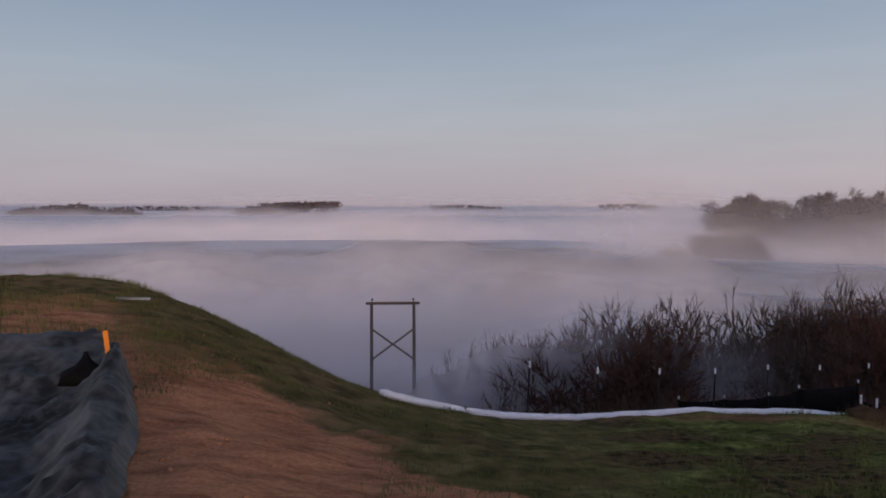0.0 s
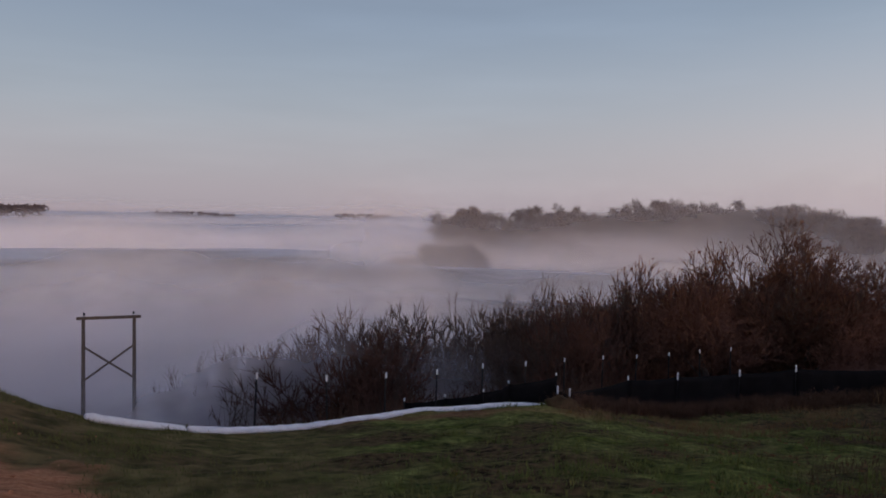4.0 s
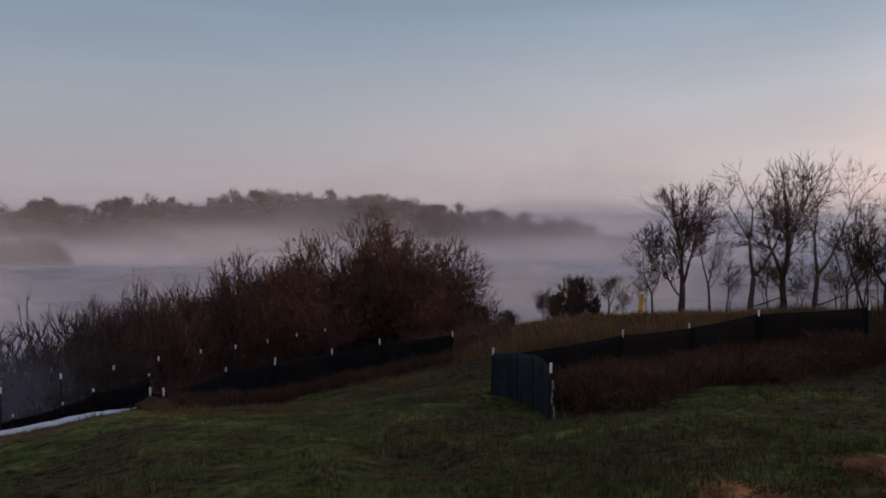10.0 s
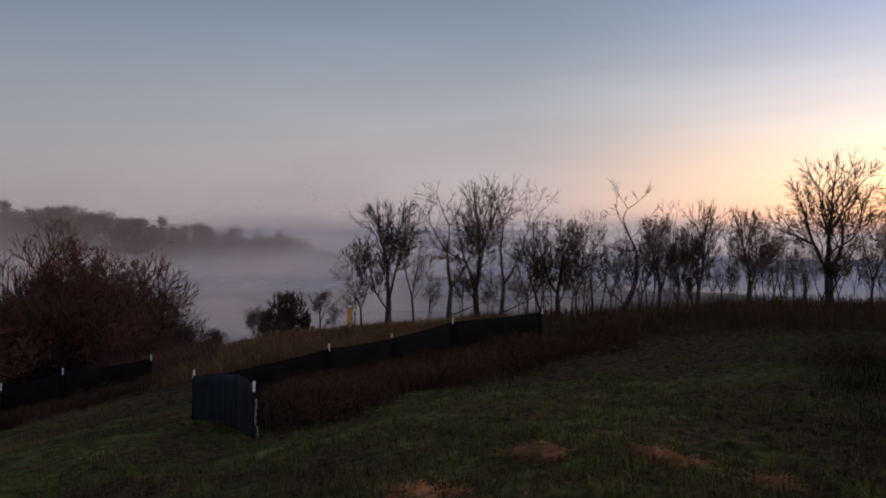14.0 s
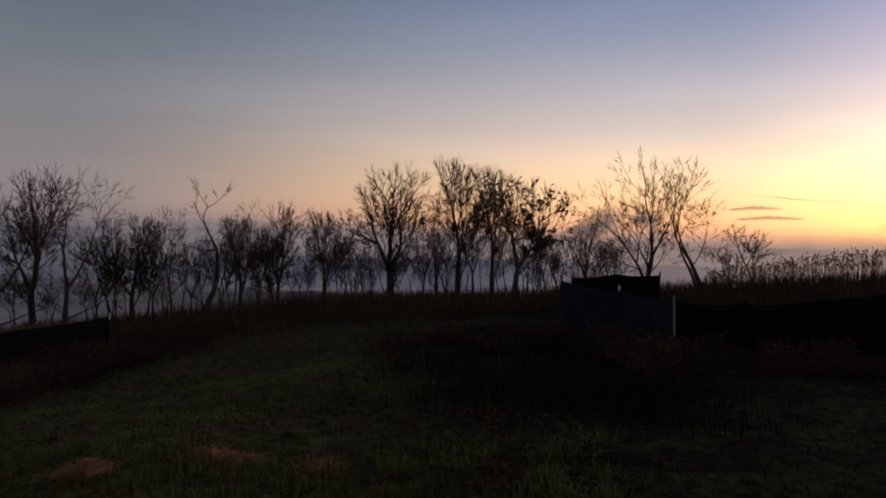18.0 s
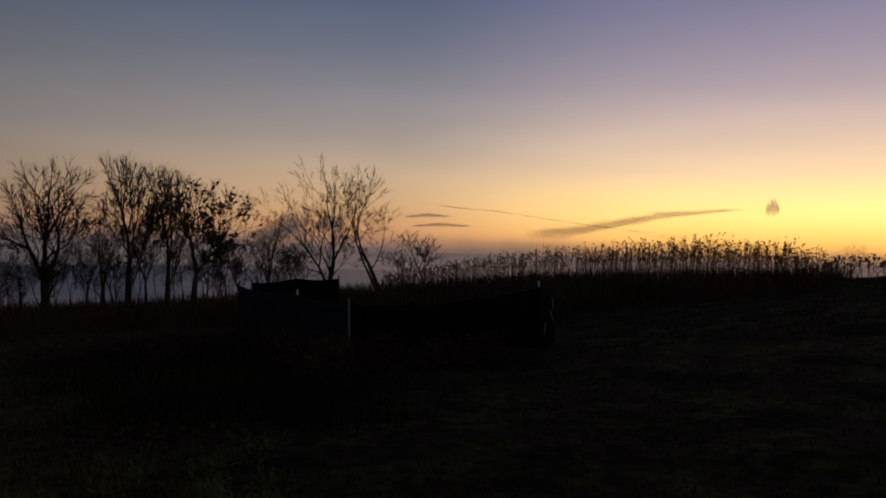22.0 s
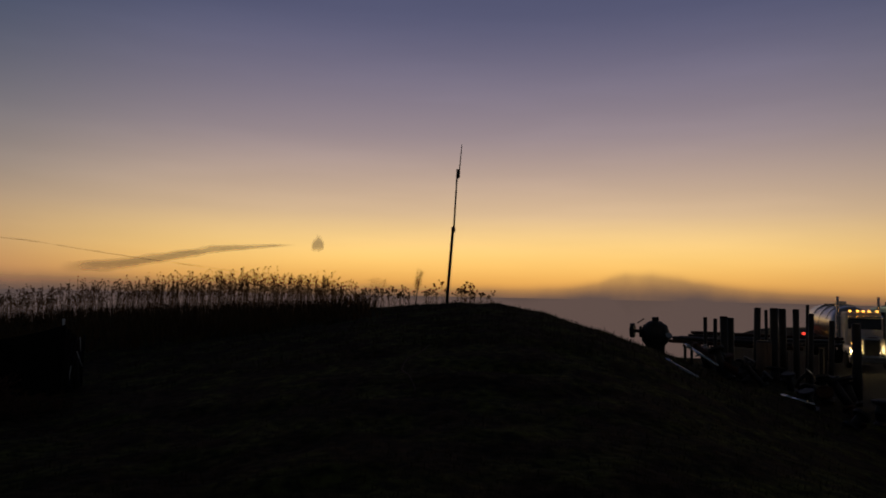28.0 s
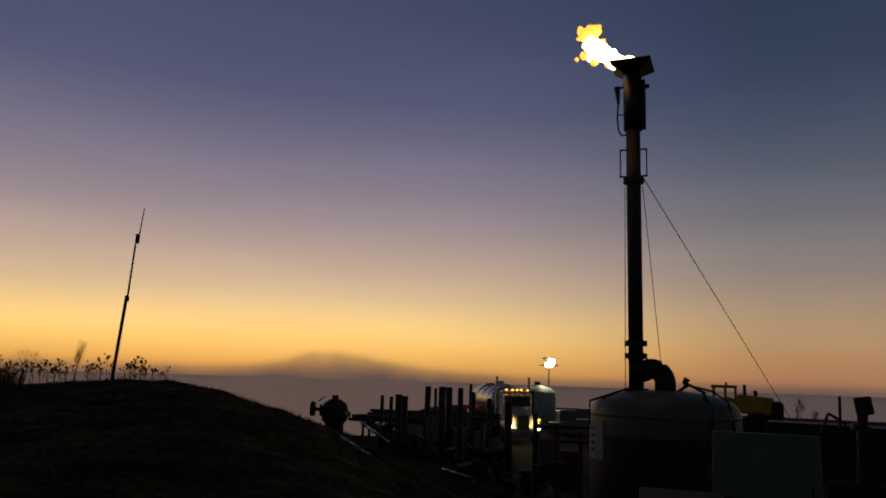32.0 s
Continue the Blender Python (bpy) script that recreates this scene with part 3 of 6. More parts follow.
def fork_tree(seed, height, label, category="tree", group="bare trees", mat=None, stems=1, bole=.28, levels=4, forks=(2, 3), open_=.5,
              keep=.74, lift=.12, wander=.12, side=2, trunk_r=.16, taper=.62, twigs=4, twig_r=.009, leaves=0, leaf=.07, flare=.14, droop=0.0, sweep=1.0):
    """A bare tree that forks again and again: boles, limbs and branches in the trunk mesh, finer wood in the crown mesh."""
    rng = random.Random(seed)
    tv, tf, cv, cf, tips = [], [], [], [], []

    def grow(p, d, length, r, level, root_=False):
        segs = 4 if level > 1 else 3
        pull = lift if level > 1 else lift - droop
        pts = bent(rng, p, d, length, segs, wander, pull)
        r_end = max(twig_r, r * taper)
        radii = [(r * 1.35 if root_ and i == 0 else r + (r_end - r) * i / segs) for i in range(segs + 1)]
        if level >= levels - 1:
            tube_lists(tv, tf, pts, radii, 7 if level == levels else 5)
        else:
            tube_lists(cv, cf, pts, radii, 4 if level > 1 else 3)
        end = (pts[-1] - pts[-2]).normalized()
        if level == 0:
            for _ in range(twigs):
                q, ax = along(pts, rng.uniform(.25, 1))
                e = q + side_dir(rng, ax, rng.uniform(.2, .65)) * length * rng.uniform(.35, .8) + Vector((0, 0, length * (.06 - droop * .5)))
                tube_lists(cv, cf, [q, q.lerp(e, .5) + Vector((rng.gauss(0, 1), rng.gauss(0, 1), rng.gauss(0, 1))) * length * .03, e],
                           [twig_r * .8, twig_r * .65, twig_r * .4], 3)
                tips.append(e)
            tips.append(pts[-1])
            return
        n = rng.choice(forks)
        turn = rng.uniform(0, 6.28)
        for k in range(n):
            u = end.cross(Vector((math.cos(turn + 6.28 * k / n), math.sin(turn + 6.28 * k / n), .3))).normalized()
            a = open_ * rng.uniform(.5, 1.15) * (1 if k else .5)
            grow(pts[-1], end * math.cos(a) + u * math.sin(a), length * keep * (rng.uniform(.78, 1.05) if k else .98), r_end * (.95 if k == 0 else rng.uniform(.6, .85)), level - 1)
        for _ in range(side if level < levels else (1 if bole < .3 else 0)):
            q, ax = along(pts, rng.uniform(.35, .95))
            grow(q, side_dir(rng, ax, open_ * rng.uniform(1.1, 1.9) * sweep), length * keep * rng.uniform(.55, .85), r_end * rng.uniform(.35, .55), level - 1)

    for k in range(stems):
        lean = flare * .45 if stems == 1 else flare + .14
        d0 = Vector((rng.uniform(-1, 1) * lean, rng.uniform(-1, 1) * lean, 1))
        off = Vector((rng.uniform(-1, 1), rng.uniform(-1, 1), 0)) * (.03 * height if k else 0)
        grow(off + Vector((0, 0, -.3)), d0.normalized(), height * bole * (1 if k == 0 else rng.uniform(.7, 1)), trunk_r * (1 if k == 0 else .7), levels, True)
    for _ in range(leaves):
        c = rng.choice(tips)
        u = Vector((rng.uniform(-1, 1), rng.uniform(-1, 1), rng.uniform(-1, 1))).normalized() * leaf * rng.uniform(.6, 1.4)
        v = u.cross(Vector((rng.uniform(-1, 1), rng.uniform(-1, 1), 1))).normalized() * u.length * .7
        b = len(cv)
        cv.extend([c - u, c + v, c + u, c - v])
        cf.append((b, b + 1, b + 2, b + 3))
    root = new("tree")
    tagged(root, label, category, group)
    heights = sorted(v.z for v in cv)
    root["tall"] = heights[int(len(heights) * .9993)]
    mesh_ob("trunk", tv, tf, M_BARK, root)
    mesh_ob("crown", cv, cf, mat or M_TWIG, root)
    return root


PLANTED = set()


def plant(tree, az, d, top, turn=None, wide=1.0, rng=random.Random(5), sink=0.0, label=""):
    """Sets a tree (first the original, then copies) with its top at a height relative to the eye."""
    b = P(az, d)
    b.z -= sink
    k = (top + EYE - b.z) / tree["tall"]
    turn = rng.uniform(0, 360) if turn is None else turn
    m = Matrix.Translation(b) @ pose(0, 0, 0, 0, 0, turn) @ Matrix.Diagonal((k * wide, k * wide, k, 1))
    if tree.name not in PLANTED:
        PLANTED.add(tree.name)
        tree.matrix_basis = m
        ob = tree
    else:
        hold = tree.matrix_basis.copy()
        tree.matrix_basis = Matrix.Identity(4)
        ob = copy_thing(tree, m)
        tree.matrix_basis = hold
    if label:
        ob["label"] = label
    return ob


BARE = "leafless dark tree with fine twigs on the hill's crest"
t_round = fork_tree(11, 10, BARE, bole=.17, levels=5, forks=(2, 3), open_=.62, keep=.78, side=2, lift=.05, trunk_r=.16, twigs=3, sweep=.85, twig_r=.0078)
t_oval = fork_tree(12, 10, "leafless dark tree with a dense upright oval crown", bole=.15, levels=5, forks=(2, 3), open_=.5, keep=.78, side=2, lift=.09, trunk_r=.13, twigs=3, wander=.1, twig_r=.0078)
t_crook = fork_tree(13, 10, "leafless dark tree with crooked limbs and a tufted top", bole=.26, levels=5, forks=(1, 2, 2), open_=.7, keep=.76, side=1, lift=.05, wander=.24,
                    trunk_r=.16, twigs=6, flare=.2, sweep=.8, twig_r=.0078)
t_slim = fork_tree(14, 10, "thin leafless dark tree on the hill's crest", bole=.24, levels=5, forks=(1, 2), open_=.46, keep=.78, side=2, lift=.12, wander=.08, trunk_r=.08, twigs=3, sweep=1.1, twig_r=.0078)
t_leafy = fork_tree(15, 10, "bare dark tree with a few withered leaves remaining", bole=.16, levels=5, open_=.56, keep=.78, side=2, lift=.06, trunk_r=.13, twigs=3, leaves=800, twig_r=.0078)
t_wide = fork_tree(16, 10, "wide leafless dark tree with long rising limbs", stems=3, bole=.2, levels=5, forks=(2, 2), open_=.52, keep=.8, side=1, lift=.05, trunk_r=.13, twigs=4, flare=.2, twig_r=.0078)
t_open = fork_tree(27, 9, "sparse leafless dark tree with long spreading limbs", stems=2, bole=.24, levels=4, forks=(2, 2), open_=.66, keep=.84, side=1, lift=.03, trunk_r=.12, twigs=6, flare=.25, twig_r=.0078)
t_drape = fork_tree(18, 10, "leafless dark tree with a drooping flattened crown", bole=.26, levels=5, forks=(2, 2, 3), open_=.7, keep=.78, side=1, lift=.05, droop=.08, wander=.16, trunk_r=.17, twigs=4, twig_r=.0078)
SAP = "slender bare sapling in the undergrowth"
t_sap1 = fork_tree(21, 6, SAP, group="undergrowth saplings", stems=3, bole=.3, levels=3, open_=.5, keep=.72, side=2, trunk_r=.05, twigs=5, twig_r=.008)
t_sap2 = fork_tree(22, 6, SAP, group="undergrowth saplings", stems=2, bole=.3, levels=3, open_=.6, keep=.74, side=3, trunk_r=.06, twigs=5, twig_r=.008)
t_sap3 = fork_tree(23, 6, SAP, group="undergrowth saplings", stems=1, bole=.4, levels=3, forks=(1, 2), open_=.5, keep=.7, side=3, trunk_r=.06, twigs=6, twig_r=.008, sweep=1.3)
RED = "reddish-brown bare thicket tree below the fence"
t_red1 = fork_tree(31, 8, RED, group="thicket", mat=M_REDTWIG, stems=4, bole=.2, levels=4, open_=.5, keep=.8, side=2, lift=.07, trunk_r=.06, twigs=4, twig_r=.011, leaves=160, leaf=.045)
t_red2 = fork_tree(32, 8, RED, group="thicket", mat=M_REDTWIG, stems=3, bole=.2, levels=4, open_=.6, keep=.8, side=2, lift=.05, trunk_r=.07, twigs=5, twig_r=.011, leaves=200, leaf=.045)
t_red3 = fork_tree(35, 9, "tall reddish-brown bare tree rising from the thicket", group="thicket", mat=M_REDTWIG, bole=.2, levels=5, open_=.52, keep=.78, side=2, lift=.08, trunk_r=.12, twigs=3, twig_r=.010, leaves=200, leaf=.05)
t_bush = fork_tree(36, 3, "round dark bush with dense bare twigs", "bush", group="bushes", stems=6, bole=.2, levels=4, open_=.7, keep=.76, side=1, lift=.03, trunk_r=.03, twigs=4, twig_r=.013, flare=.5)
t_weed = fork_tree(37, 1, "low tangle of dead reddish-brown weed stalks", "weeds", group="dead weeds", mat=M_DEAD, stems=9, bole=.3, levels=3, open_=.65, keep=.74, side=2, lift=.02, trunk_r=.006,
                   twigs=5, twig_r=.003, flare=.7, leaves=260, leaf=.014, wander=.2)
DIM = "dark grey-brown bare thicket tree in thin fog"
t_dim1 = fork_tree(33, 8, DIM, group="thicket", stems=2, bole=.2, levels=4, open_=.52, keep=.8, side=2, lift=.07, trunk_r=.08, twigs=4, twig_r=.0085)
t_dim2 = fork_tree(34, 8, DIM, group="thicket", stems=1, bole=.2, levels=5, open_=.55, keep=.78, side=2, lift=.06, trunk_r=.11, twigs=3, twig_r=.0085)
t_dim3 = fork_tree(38, 8, "crooked grey-brown thicket tree in thin fog", group="thicket", stems=1, bole=.3, levels=4, forks=(1, 2, 2), open_=.65, keep=.76, side=2, lift=.04, wander=.2, trunk_r=.12, twigs=5, twig_r=.0085)


def plant_crest():
    """Bearing, top height, distance and width of each tree on the crest."""
    for tr, az, top, d, w in ((t_oval, 68.9, 1.75, 46, 1.0), (t_slim, 66.9, -.9, 47, 1.3), (t_slim, 70.9, 1.5, 46, 1.0), (t_drape, 73.6, 3.1, 46, .95), (t_round, 75.7, 3.1, 47, .8),
                              (t_drape, 77.7, 3.5, 46, .8), (t_slim, 79.6, .6, 48, 1.2), (t_sap2, 81.0, -.2, 48, 1.2), (t_oval, 82.0, .8, 48, 1.0), (t_slim, 83.4, .4, 50, 1.2),
                              (t_slim, 84.6, 1.4, 48, 1.2), (t_crook, 86.6, 2.95, 46, 1.0), (t_slim, 88.1, .2, 49, 1.3), (t_oval, 89.3, .9, 48, .9), (t_slim, 90.8, 2.0, 47, 1.1),
                              (t_round, 92.1, 1.7, 47, .8), (t_slim, 93.7, .4, 50, 1.2), (t_oval, 95.5, 1.4, 46, .8), (t_slim, 97.0, .0, 49, 1.2), (t_sap3, 98.4, -.6, 48, 1.2),
                              (t_round, 100.65, 4.35, 46, 1.0), (t_slim, 103.0, 2.6, 48, 1.1), (t_wide, 104.2, 1.5, 50, .8), (t_oval, 105.7, 4.8, 46, .8), (t_slim, 107.0, 2.5, 48, 1.1),
                              (t_oval, 108.3, 4.4, 46, .75), (t_leafy, 110.1, 4.05, 46, .95), (t_slim, 112.4, .8, 50, 1.3), (t_wide, 115.3, 2.2, 50, .9), (t_sap2, 113.6, .2, 50, 1.4),
                              (t_wide, 119.9, 5.2, 46, .95), (t_open, 124.0, 4.5, 46, 1.2), (t_sap2, 127.6, 1.3, 50, 1.5), (t_sap1, 125.8, -.2, 50, 1.6), (t_sap1, 117.3, .3, 52, 1.5)):
        plant(tr, az, d, top, wide=w * 1.12)
    rng = random.Random(77)
    for k in range(60):
        az = 78.5 + 41 * (k + rng.random()) / 60
        plant(rng.choice((t_sap3, t_sap2, t_slim, t_slim, t_slim)), az, rng.uniform(46, 62), rng.uniform(-2.6, .7) if az < 100 else rng.uniform(-2.0, 1.2), wide=rng.uniform(.6, 1.35))
    for az, top, w in ((66.2, -3.4, 1.3), (72.0, -2.6, 1.2), (76.5, -2.9, 1.3), (74.6, -2.2, 1.1)):
        plant(t_sap2, az, 47, top, wide=w)


def plant_thicket():
    rng = random.Random(91)
    # the edge of the thicket falls towards the open valley
    for tr, az, top in ((t_dim1, 4.8, -8.3), (t_dim2, 8.2, -7.2), (t_dim1, 10.2, -7.0), (t_dim3, 12.2, -6.5), (t_dim3, 14.1, -5.9), (t_dim2, 16.3, -5.9), (t_dim3, 18.7, -5.9),
                        (t_dim2, 20.6, -5.6), (t_dim3, 22.7, -4.4), (t_dim2, 25.2, -5.0), (t_dim1, 27.5, -4.2), (t_dim2, 30.2, -4.4), (t_red2, 32.5, -4.0), (t_red3, 34.5, -2.7),
                        (t_red1, 36.2, -3.5), (t_red3, 38.7, -1.5), (t_red2, 40.4, -3.1), (t_red3, 43.7, -2.3), (t_red1, 42.0, -3.3), (t_red3, 47.0, .25), (t_red3, 45.6, -.9),
                        (t_red3, 48.6, -1.1), (t_red2, 45.0, -1.6), (t_red2, 49.2, -1.8), (t_red3, 49.9, -2.0), (t_red2, 51.3, -4.2)):
        plant(tr, az, rng.uniform(42, 46), top + .2, wide=rng.uniform(.95, 1.2))
    for _ in range(92):
        az = 5 + 48 * rng.random() ** .75
        d = rng.uniform(34, 58)
        top = np.interp(az, (5, 9, 14, 24, 34, 40, 46, 50, 54), (-10.2, -9.0, -7.9, -6.8, -4.8, -3.8, -3.4, -4.4, -6.2)) * d / 45 + rng.uniform(-2.6, 1.0)
        tr = rng.choice((t_red1, t_red2, t_red2, t_dim1)) if az > 29 else rng.choice((t_dim1, t_dim2, t_dim3, t_red1))
        if top < float(ground(az, d)) - EYE + 1.5:
            continue
        plant(tr, az, d, top, wide=rng.uniform(.9, 1.3))
    for az, top, w in ((60.8, -3.6, .6), (61.6, -3.55, .55), (59.7, -4.6, .7), (62.6, -4.9, .6), (52.6, -5.0, .9), (54.2, -5.3, .9), (56.0, -5.6, .8)):
        plant(t_bush, az, 42, top, wide=w)
    plant(t_dim2, 63.6, 60, -5.0, wide=1.2)
    plant(t_dim1, 59.0, 60, -6.2, wide=1.2)


def crown(V, F, rng, az, d, top, r, n=330):
    """One far tree: a trunk and twigs that fan out to a rounded, lobed outline."""
    p = P(az, d)
    c = Vector((p.x, p.y, top + EYE - r * .95))
    low = Vector((p.x, p.y, min(p.z, c.z - r)))
    tube_lists(V, F, [low, c], [.24, .12], 4)
    lob = [Vector((rng.gauss(0, 1), rng.gauss(0, 1), rng.gauss(.2, .6))).normalized() * r * .45 for _ in range(6)]
    for k in range(int(n * 1.8)):
        u = Vector((rng.gauss(0, 1), rng.gauss(0, 1), rng.gauss(.25, .9))).normalized()
        if k < n:
            q = c + rng.choice(lob) + u * r * rng.uniform(.05, .38)
        else:
            q = c - Vector((0, 0, r * rng.uniform(.6, 3.2))) + Vector((u.x, u.y, 0)) * r * rng.uniform(.1, .75)
        e = q + (u + Vector((rng.gauss(0, .3), rng.gauss(0, .3), rng.gauss(.2, .3)))) * rng.uniform(.5, 1.35)
        w = u.cross(Vector((rng.gauss(0, 1), rng.gauss(0, 1), rng.gauss(0, 1)))).normalized() * rng.uniform(.08, .17)
        b = len(V)
        V.extend([q - w, q + w, e])
        F.append((b, b + 1, b + 2))
    for _ in range(26):
        e = c + rng.choice(lob) * rng.uniform(.4, 1.5)
        tube_lists(V, F, [low.lerp(c, rng.uniform(.5, 1)), e], [.11, .05], 3)


def plant_groves():
    """Clumps of trees down the slope that stand up out of the fog."""
    rng = random.Random(19)
    V, F = [], []
    for a0, a1, d, top, n in ((4.8, 8.4, 150, -10.2, 22), (2.5, 5.5, 152, -15.5, 8), (15.5, 19.5, 230, -12.0, 28), (18.6, 23.5, 231, -6.8, 34), (12.5, 17, 229, -16.5, 16)):
        for i in range(n):
            f = (i + rng.random()) / n
            crown(V, F, rng, a0 + (a1 - a0) * f, d + rng.uniform(-4, 8), top - 2.5 * abs(2 * f - 1) - abs(rng.gauss(0, 1)) * 4.0, rng.uniform(2.0, 3.6) * d / 200)
    tagged(mesh_ob("misty_groves", V, F, M_FARTWIG), "clumps of bare trees half lost in the valley fog", "woods", kind="stuff")


def plant_ridge():
    """The wood on the ridge across the valley, too far off to part its trees: a broken skyline, and clumps standing before it."""
    rng = random.Random(17)
    V, F = [], []
    sky = ((19, 20, 22, 25, 29.7, 32.6, 36.4, 41.5, 45.3, 49.7, 52.4, 55.5, 58.6, 61, 63.2, 66), (-5, -.6, 2.2, .9, 3.4, 2.4, 6.4, 5.2, 6.0, 3.0, 1.0, -1.4, -2.4, -3.6, -7, -10))
    for i in range(110):
        az = 19.6 + 46.2 * (i + rng.random()) / 110
        crown(V, F, rng, az, 276 + rng.uniform(-6, 10), float(np.interp(az, *sky)) - 2.0 + rng.gauss(0, 1.0), rng.uniform(3.5, 5.5))
        az = 19.6 + 46.2 * (i + rng.random()) / 110
        crown(V, F, rng, az, 268 + rng.uniform(-6, 16), float(np.interp(az, *sky)) + .9 + rng.gauss(0, 1.1), rng.uniform(3.0, 5.4))
    for a0, a1, d, drop, n in ((20.6, 23.4, 250, .4, 9), (27.5, 30.5, 252, 1.5, 8), (31.5, 35.5, 246, 2.2, 16), (37.5, 41, 250, 2.6, 10), (42.5, 47.5, 246, 1.8, 16), (48.5, 53, 250, 2.2, 10), (56.5, 60, 250, 1.8, 9)):
        for i in range(n):
            az = a0 + (a1 - a0) * (i + rng.random()) / n
            crown(V, F, rng, az, d + rng.uniform(-5, 5), float(np.interp(az, *sky)) - drop + rng.gauss(0, 1.0), rng.uniform(2.6, 4.6))
    ob = mesh_ob("ridge_wood", V, F, M_FARTWIG)
    tagged(ob, "misty bare woodland along the ridge across the valley", "woods", kind="stuff")


def far_isles():
    """Woods on rises that stand out of the fog like islands."""
    rng = random.Random(23)
    V, F = [], []
    for a0, a1, d, tops, n in ((-30.5, -22.5, 900, (-9, -4, -1.5, -7, -9), 46), (-24, -16, 1450, (-8, -5, -5, -6, -9), 24),
                               (-15.5, -8.2, 900, (-9, -1, 1.0, 1.2, 1.0), 64), (-1, 4.5, 1500, (-6, -3, -2, -5, -6), 26),
                               (9.5, 13, 560, (-18, -15, -15.5, -18, -19), 18), (3.5, 6.5, 560, (-18, -16, -16.5, -18, -18), 14),
                               (12, 16, 1600, (-3, -1, 0, -1, -3), 20)):
        for i in range(n):
            f = (i + rng.random()) / n
            top = np.interp(f, (0, .25, .5, .75, 1), tops) + rng.uniform(-1.4, .6)
            dd = d * rng.uniform(.96, 1.04)
            for _ in range(26):
                c = P(a0 + (a1 - a0) * f + rng.uniform(-.45, .45) * 900 / d, dd + rng.uniform(-5, 5), top - abs(rng.gauss(0, 1)) * 5)
                r = rng.uniform(.7, 1.9)
                b = len(V)
                for _ in range(4):
                    V.append(c + Vector((rng.gauss(0, 1), rng.gauss(0, 1), rng.gauss(0, 1) * .9)) * r)
                F.extend([(b, b + 1, b + 2), (b, b + 2, b + 3), (b, b + 1, b + 3), (b + 1, b + 2, b + 3)])
    ob = mesh_ob("far_woods", V, F, M_FARTWIG, smooth=False)
    tagged(ob, "distant wooded rises standing out of the fog like islands", "woods", kind="stuff")


plant_crest()
plant_thicket()
plant_groves()
plant_ridge()
far_isles()


# ---- fences ----
M_PALE = material("pale_post", (.42, .42, .4), (.3, .3, .28), 5, .6, bump=.1)

def t_post(parent, base, top, white=.13, lean=(0, 0), mat=None, label=""):
    """A studded steel post with a painted tip."""
    bm = bmesh.new()
    h = top.z - base.z
    add_box(bm, (0, 0, h / 2 - .15), (.045, .008, h + .3))
    add_box(bm, (0, .016, h / 2 - .15), (.008, .034, h + .3))
    for k in range(int(h / .12)):
        add_box(bm, (0, -.008, .1 + k * .12), (.018, .012, .03))
    ob = part("post", bm, mat or M_STEEL, parent, label)
    ob.matrix_basis = Matrix.Translation(base) @ pose(0, 0, 0, lean[0], lean[1], 0)
    if white:
        tip = part("painted_tip", box((0, .006, h - white / 2 + .005), (.06, .045, white), bevel=.006), M_WHITE, ob, "white painted tip")
    return ob


def fabric(parent, pts, bottoms, mat, rng, sag=.05, billow=.05, name="fabric_panel"):
    """A panel of woven fabric between two posts, with sag, creases and thickness."""
    n, k = 14, 7
    a, b = pts
    ab, bb = bottoms
    side = (b - a).cross(Vector((0, 0, 1))).normalized()
    V, F = [], []
    sd = rng.uniform(0, 50)
    for s in (0, 1):
        for i in range(n + 1):
            f = i / n
            top = a.lerp(b, f) - Vector((0, 0, sag * 4 * f * (1 - f)))
            bot = ab.lerp(bb, f)
            for j in range(k + 1):
                g = j / k
                p = bot.lerp(top, g)
                q = noise.noise((f * 4 + sd, g * 1.2, 1)) * billow + noise.noise((f * 11 + sd, g * 3, 4)) * billow * .4
                q *= min(1, 5 * min(f, 1 - f) + .15)
                V.append(p + side * (q + s * .008) + Vector((0, 0, noise.noise((f * 6 + sd, 3, 2)) * .02 * (g == 1))))
    m = (n + 1) * (k + 1)
    for s in (0, 1):
        for i in range(n):
            for j in range(k):
                q = s * m + i * (k + 1) + j
                F.append((q, q + 1, q + k + 2, q + k + 1) if s else (q, q + k + 1, q + k + 2, q + 1))
    for i in range(n):
        q = i * (k + 1) + k
        F.append((q, q + k + 1, q + k + 1 + m, q + m))
    for i in (0, n):
        for j in range(k):
            q = i * (k + 1) + j
            F.append((q, q + 1, q + 1 + m, q + m))
    return mesh_ob(name, V, F, mat, parent)


def fence(label, posts, mat=None, tall=None, white=.13, seed=1, sag=.05, billow=.05, mats=None, plain=(), pale=(), skip=()):
    """posts: (bearing, distance, top under the eye). mat: fabric, or None for bare posts."""
    rng = random.Random(seed)
    root = thing("silt_fence", (0, 0, 0), 0, label, "fence")
    tops = [P(*p) for p in posts]
    bots = [P(p[0], p[1]) if tall is None else P(p[0], p[1], max(p[2] - tall, float(ground(p[0], p[1])) - EYE)) for p in posts]
    for i, (t, (az, d, z)) in enumerate(zip(tops, posts)):
        if i in skip:
            continue
        o = t_post(root, P(az, d), t + Vector((0, 0, .06)), 0 if i in plain else white, (rng.uniform(-2, 2), rng.uniform(-2, 2)), M_PALE if i in pale else None)
        o.rotation_euler.z = radians(-az + 90)
    if mat:
        for i in range(len(posts) - 1):
            m = mats[i] if mats else mat
            fabric(root, (tops[i] - Vector((0, 0, .04)), tops[i + 1] - Vector((0, 0, .04))),
                   (bots[i] - Vector((0, 0, .05)), bots[i + 1] - Vector((0, 0, .05))), m, rng, sag, billow)
    return root


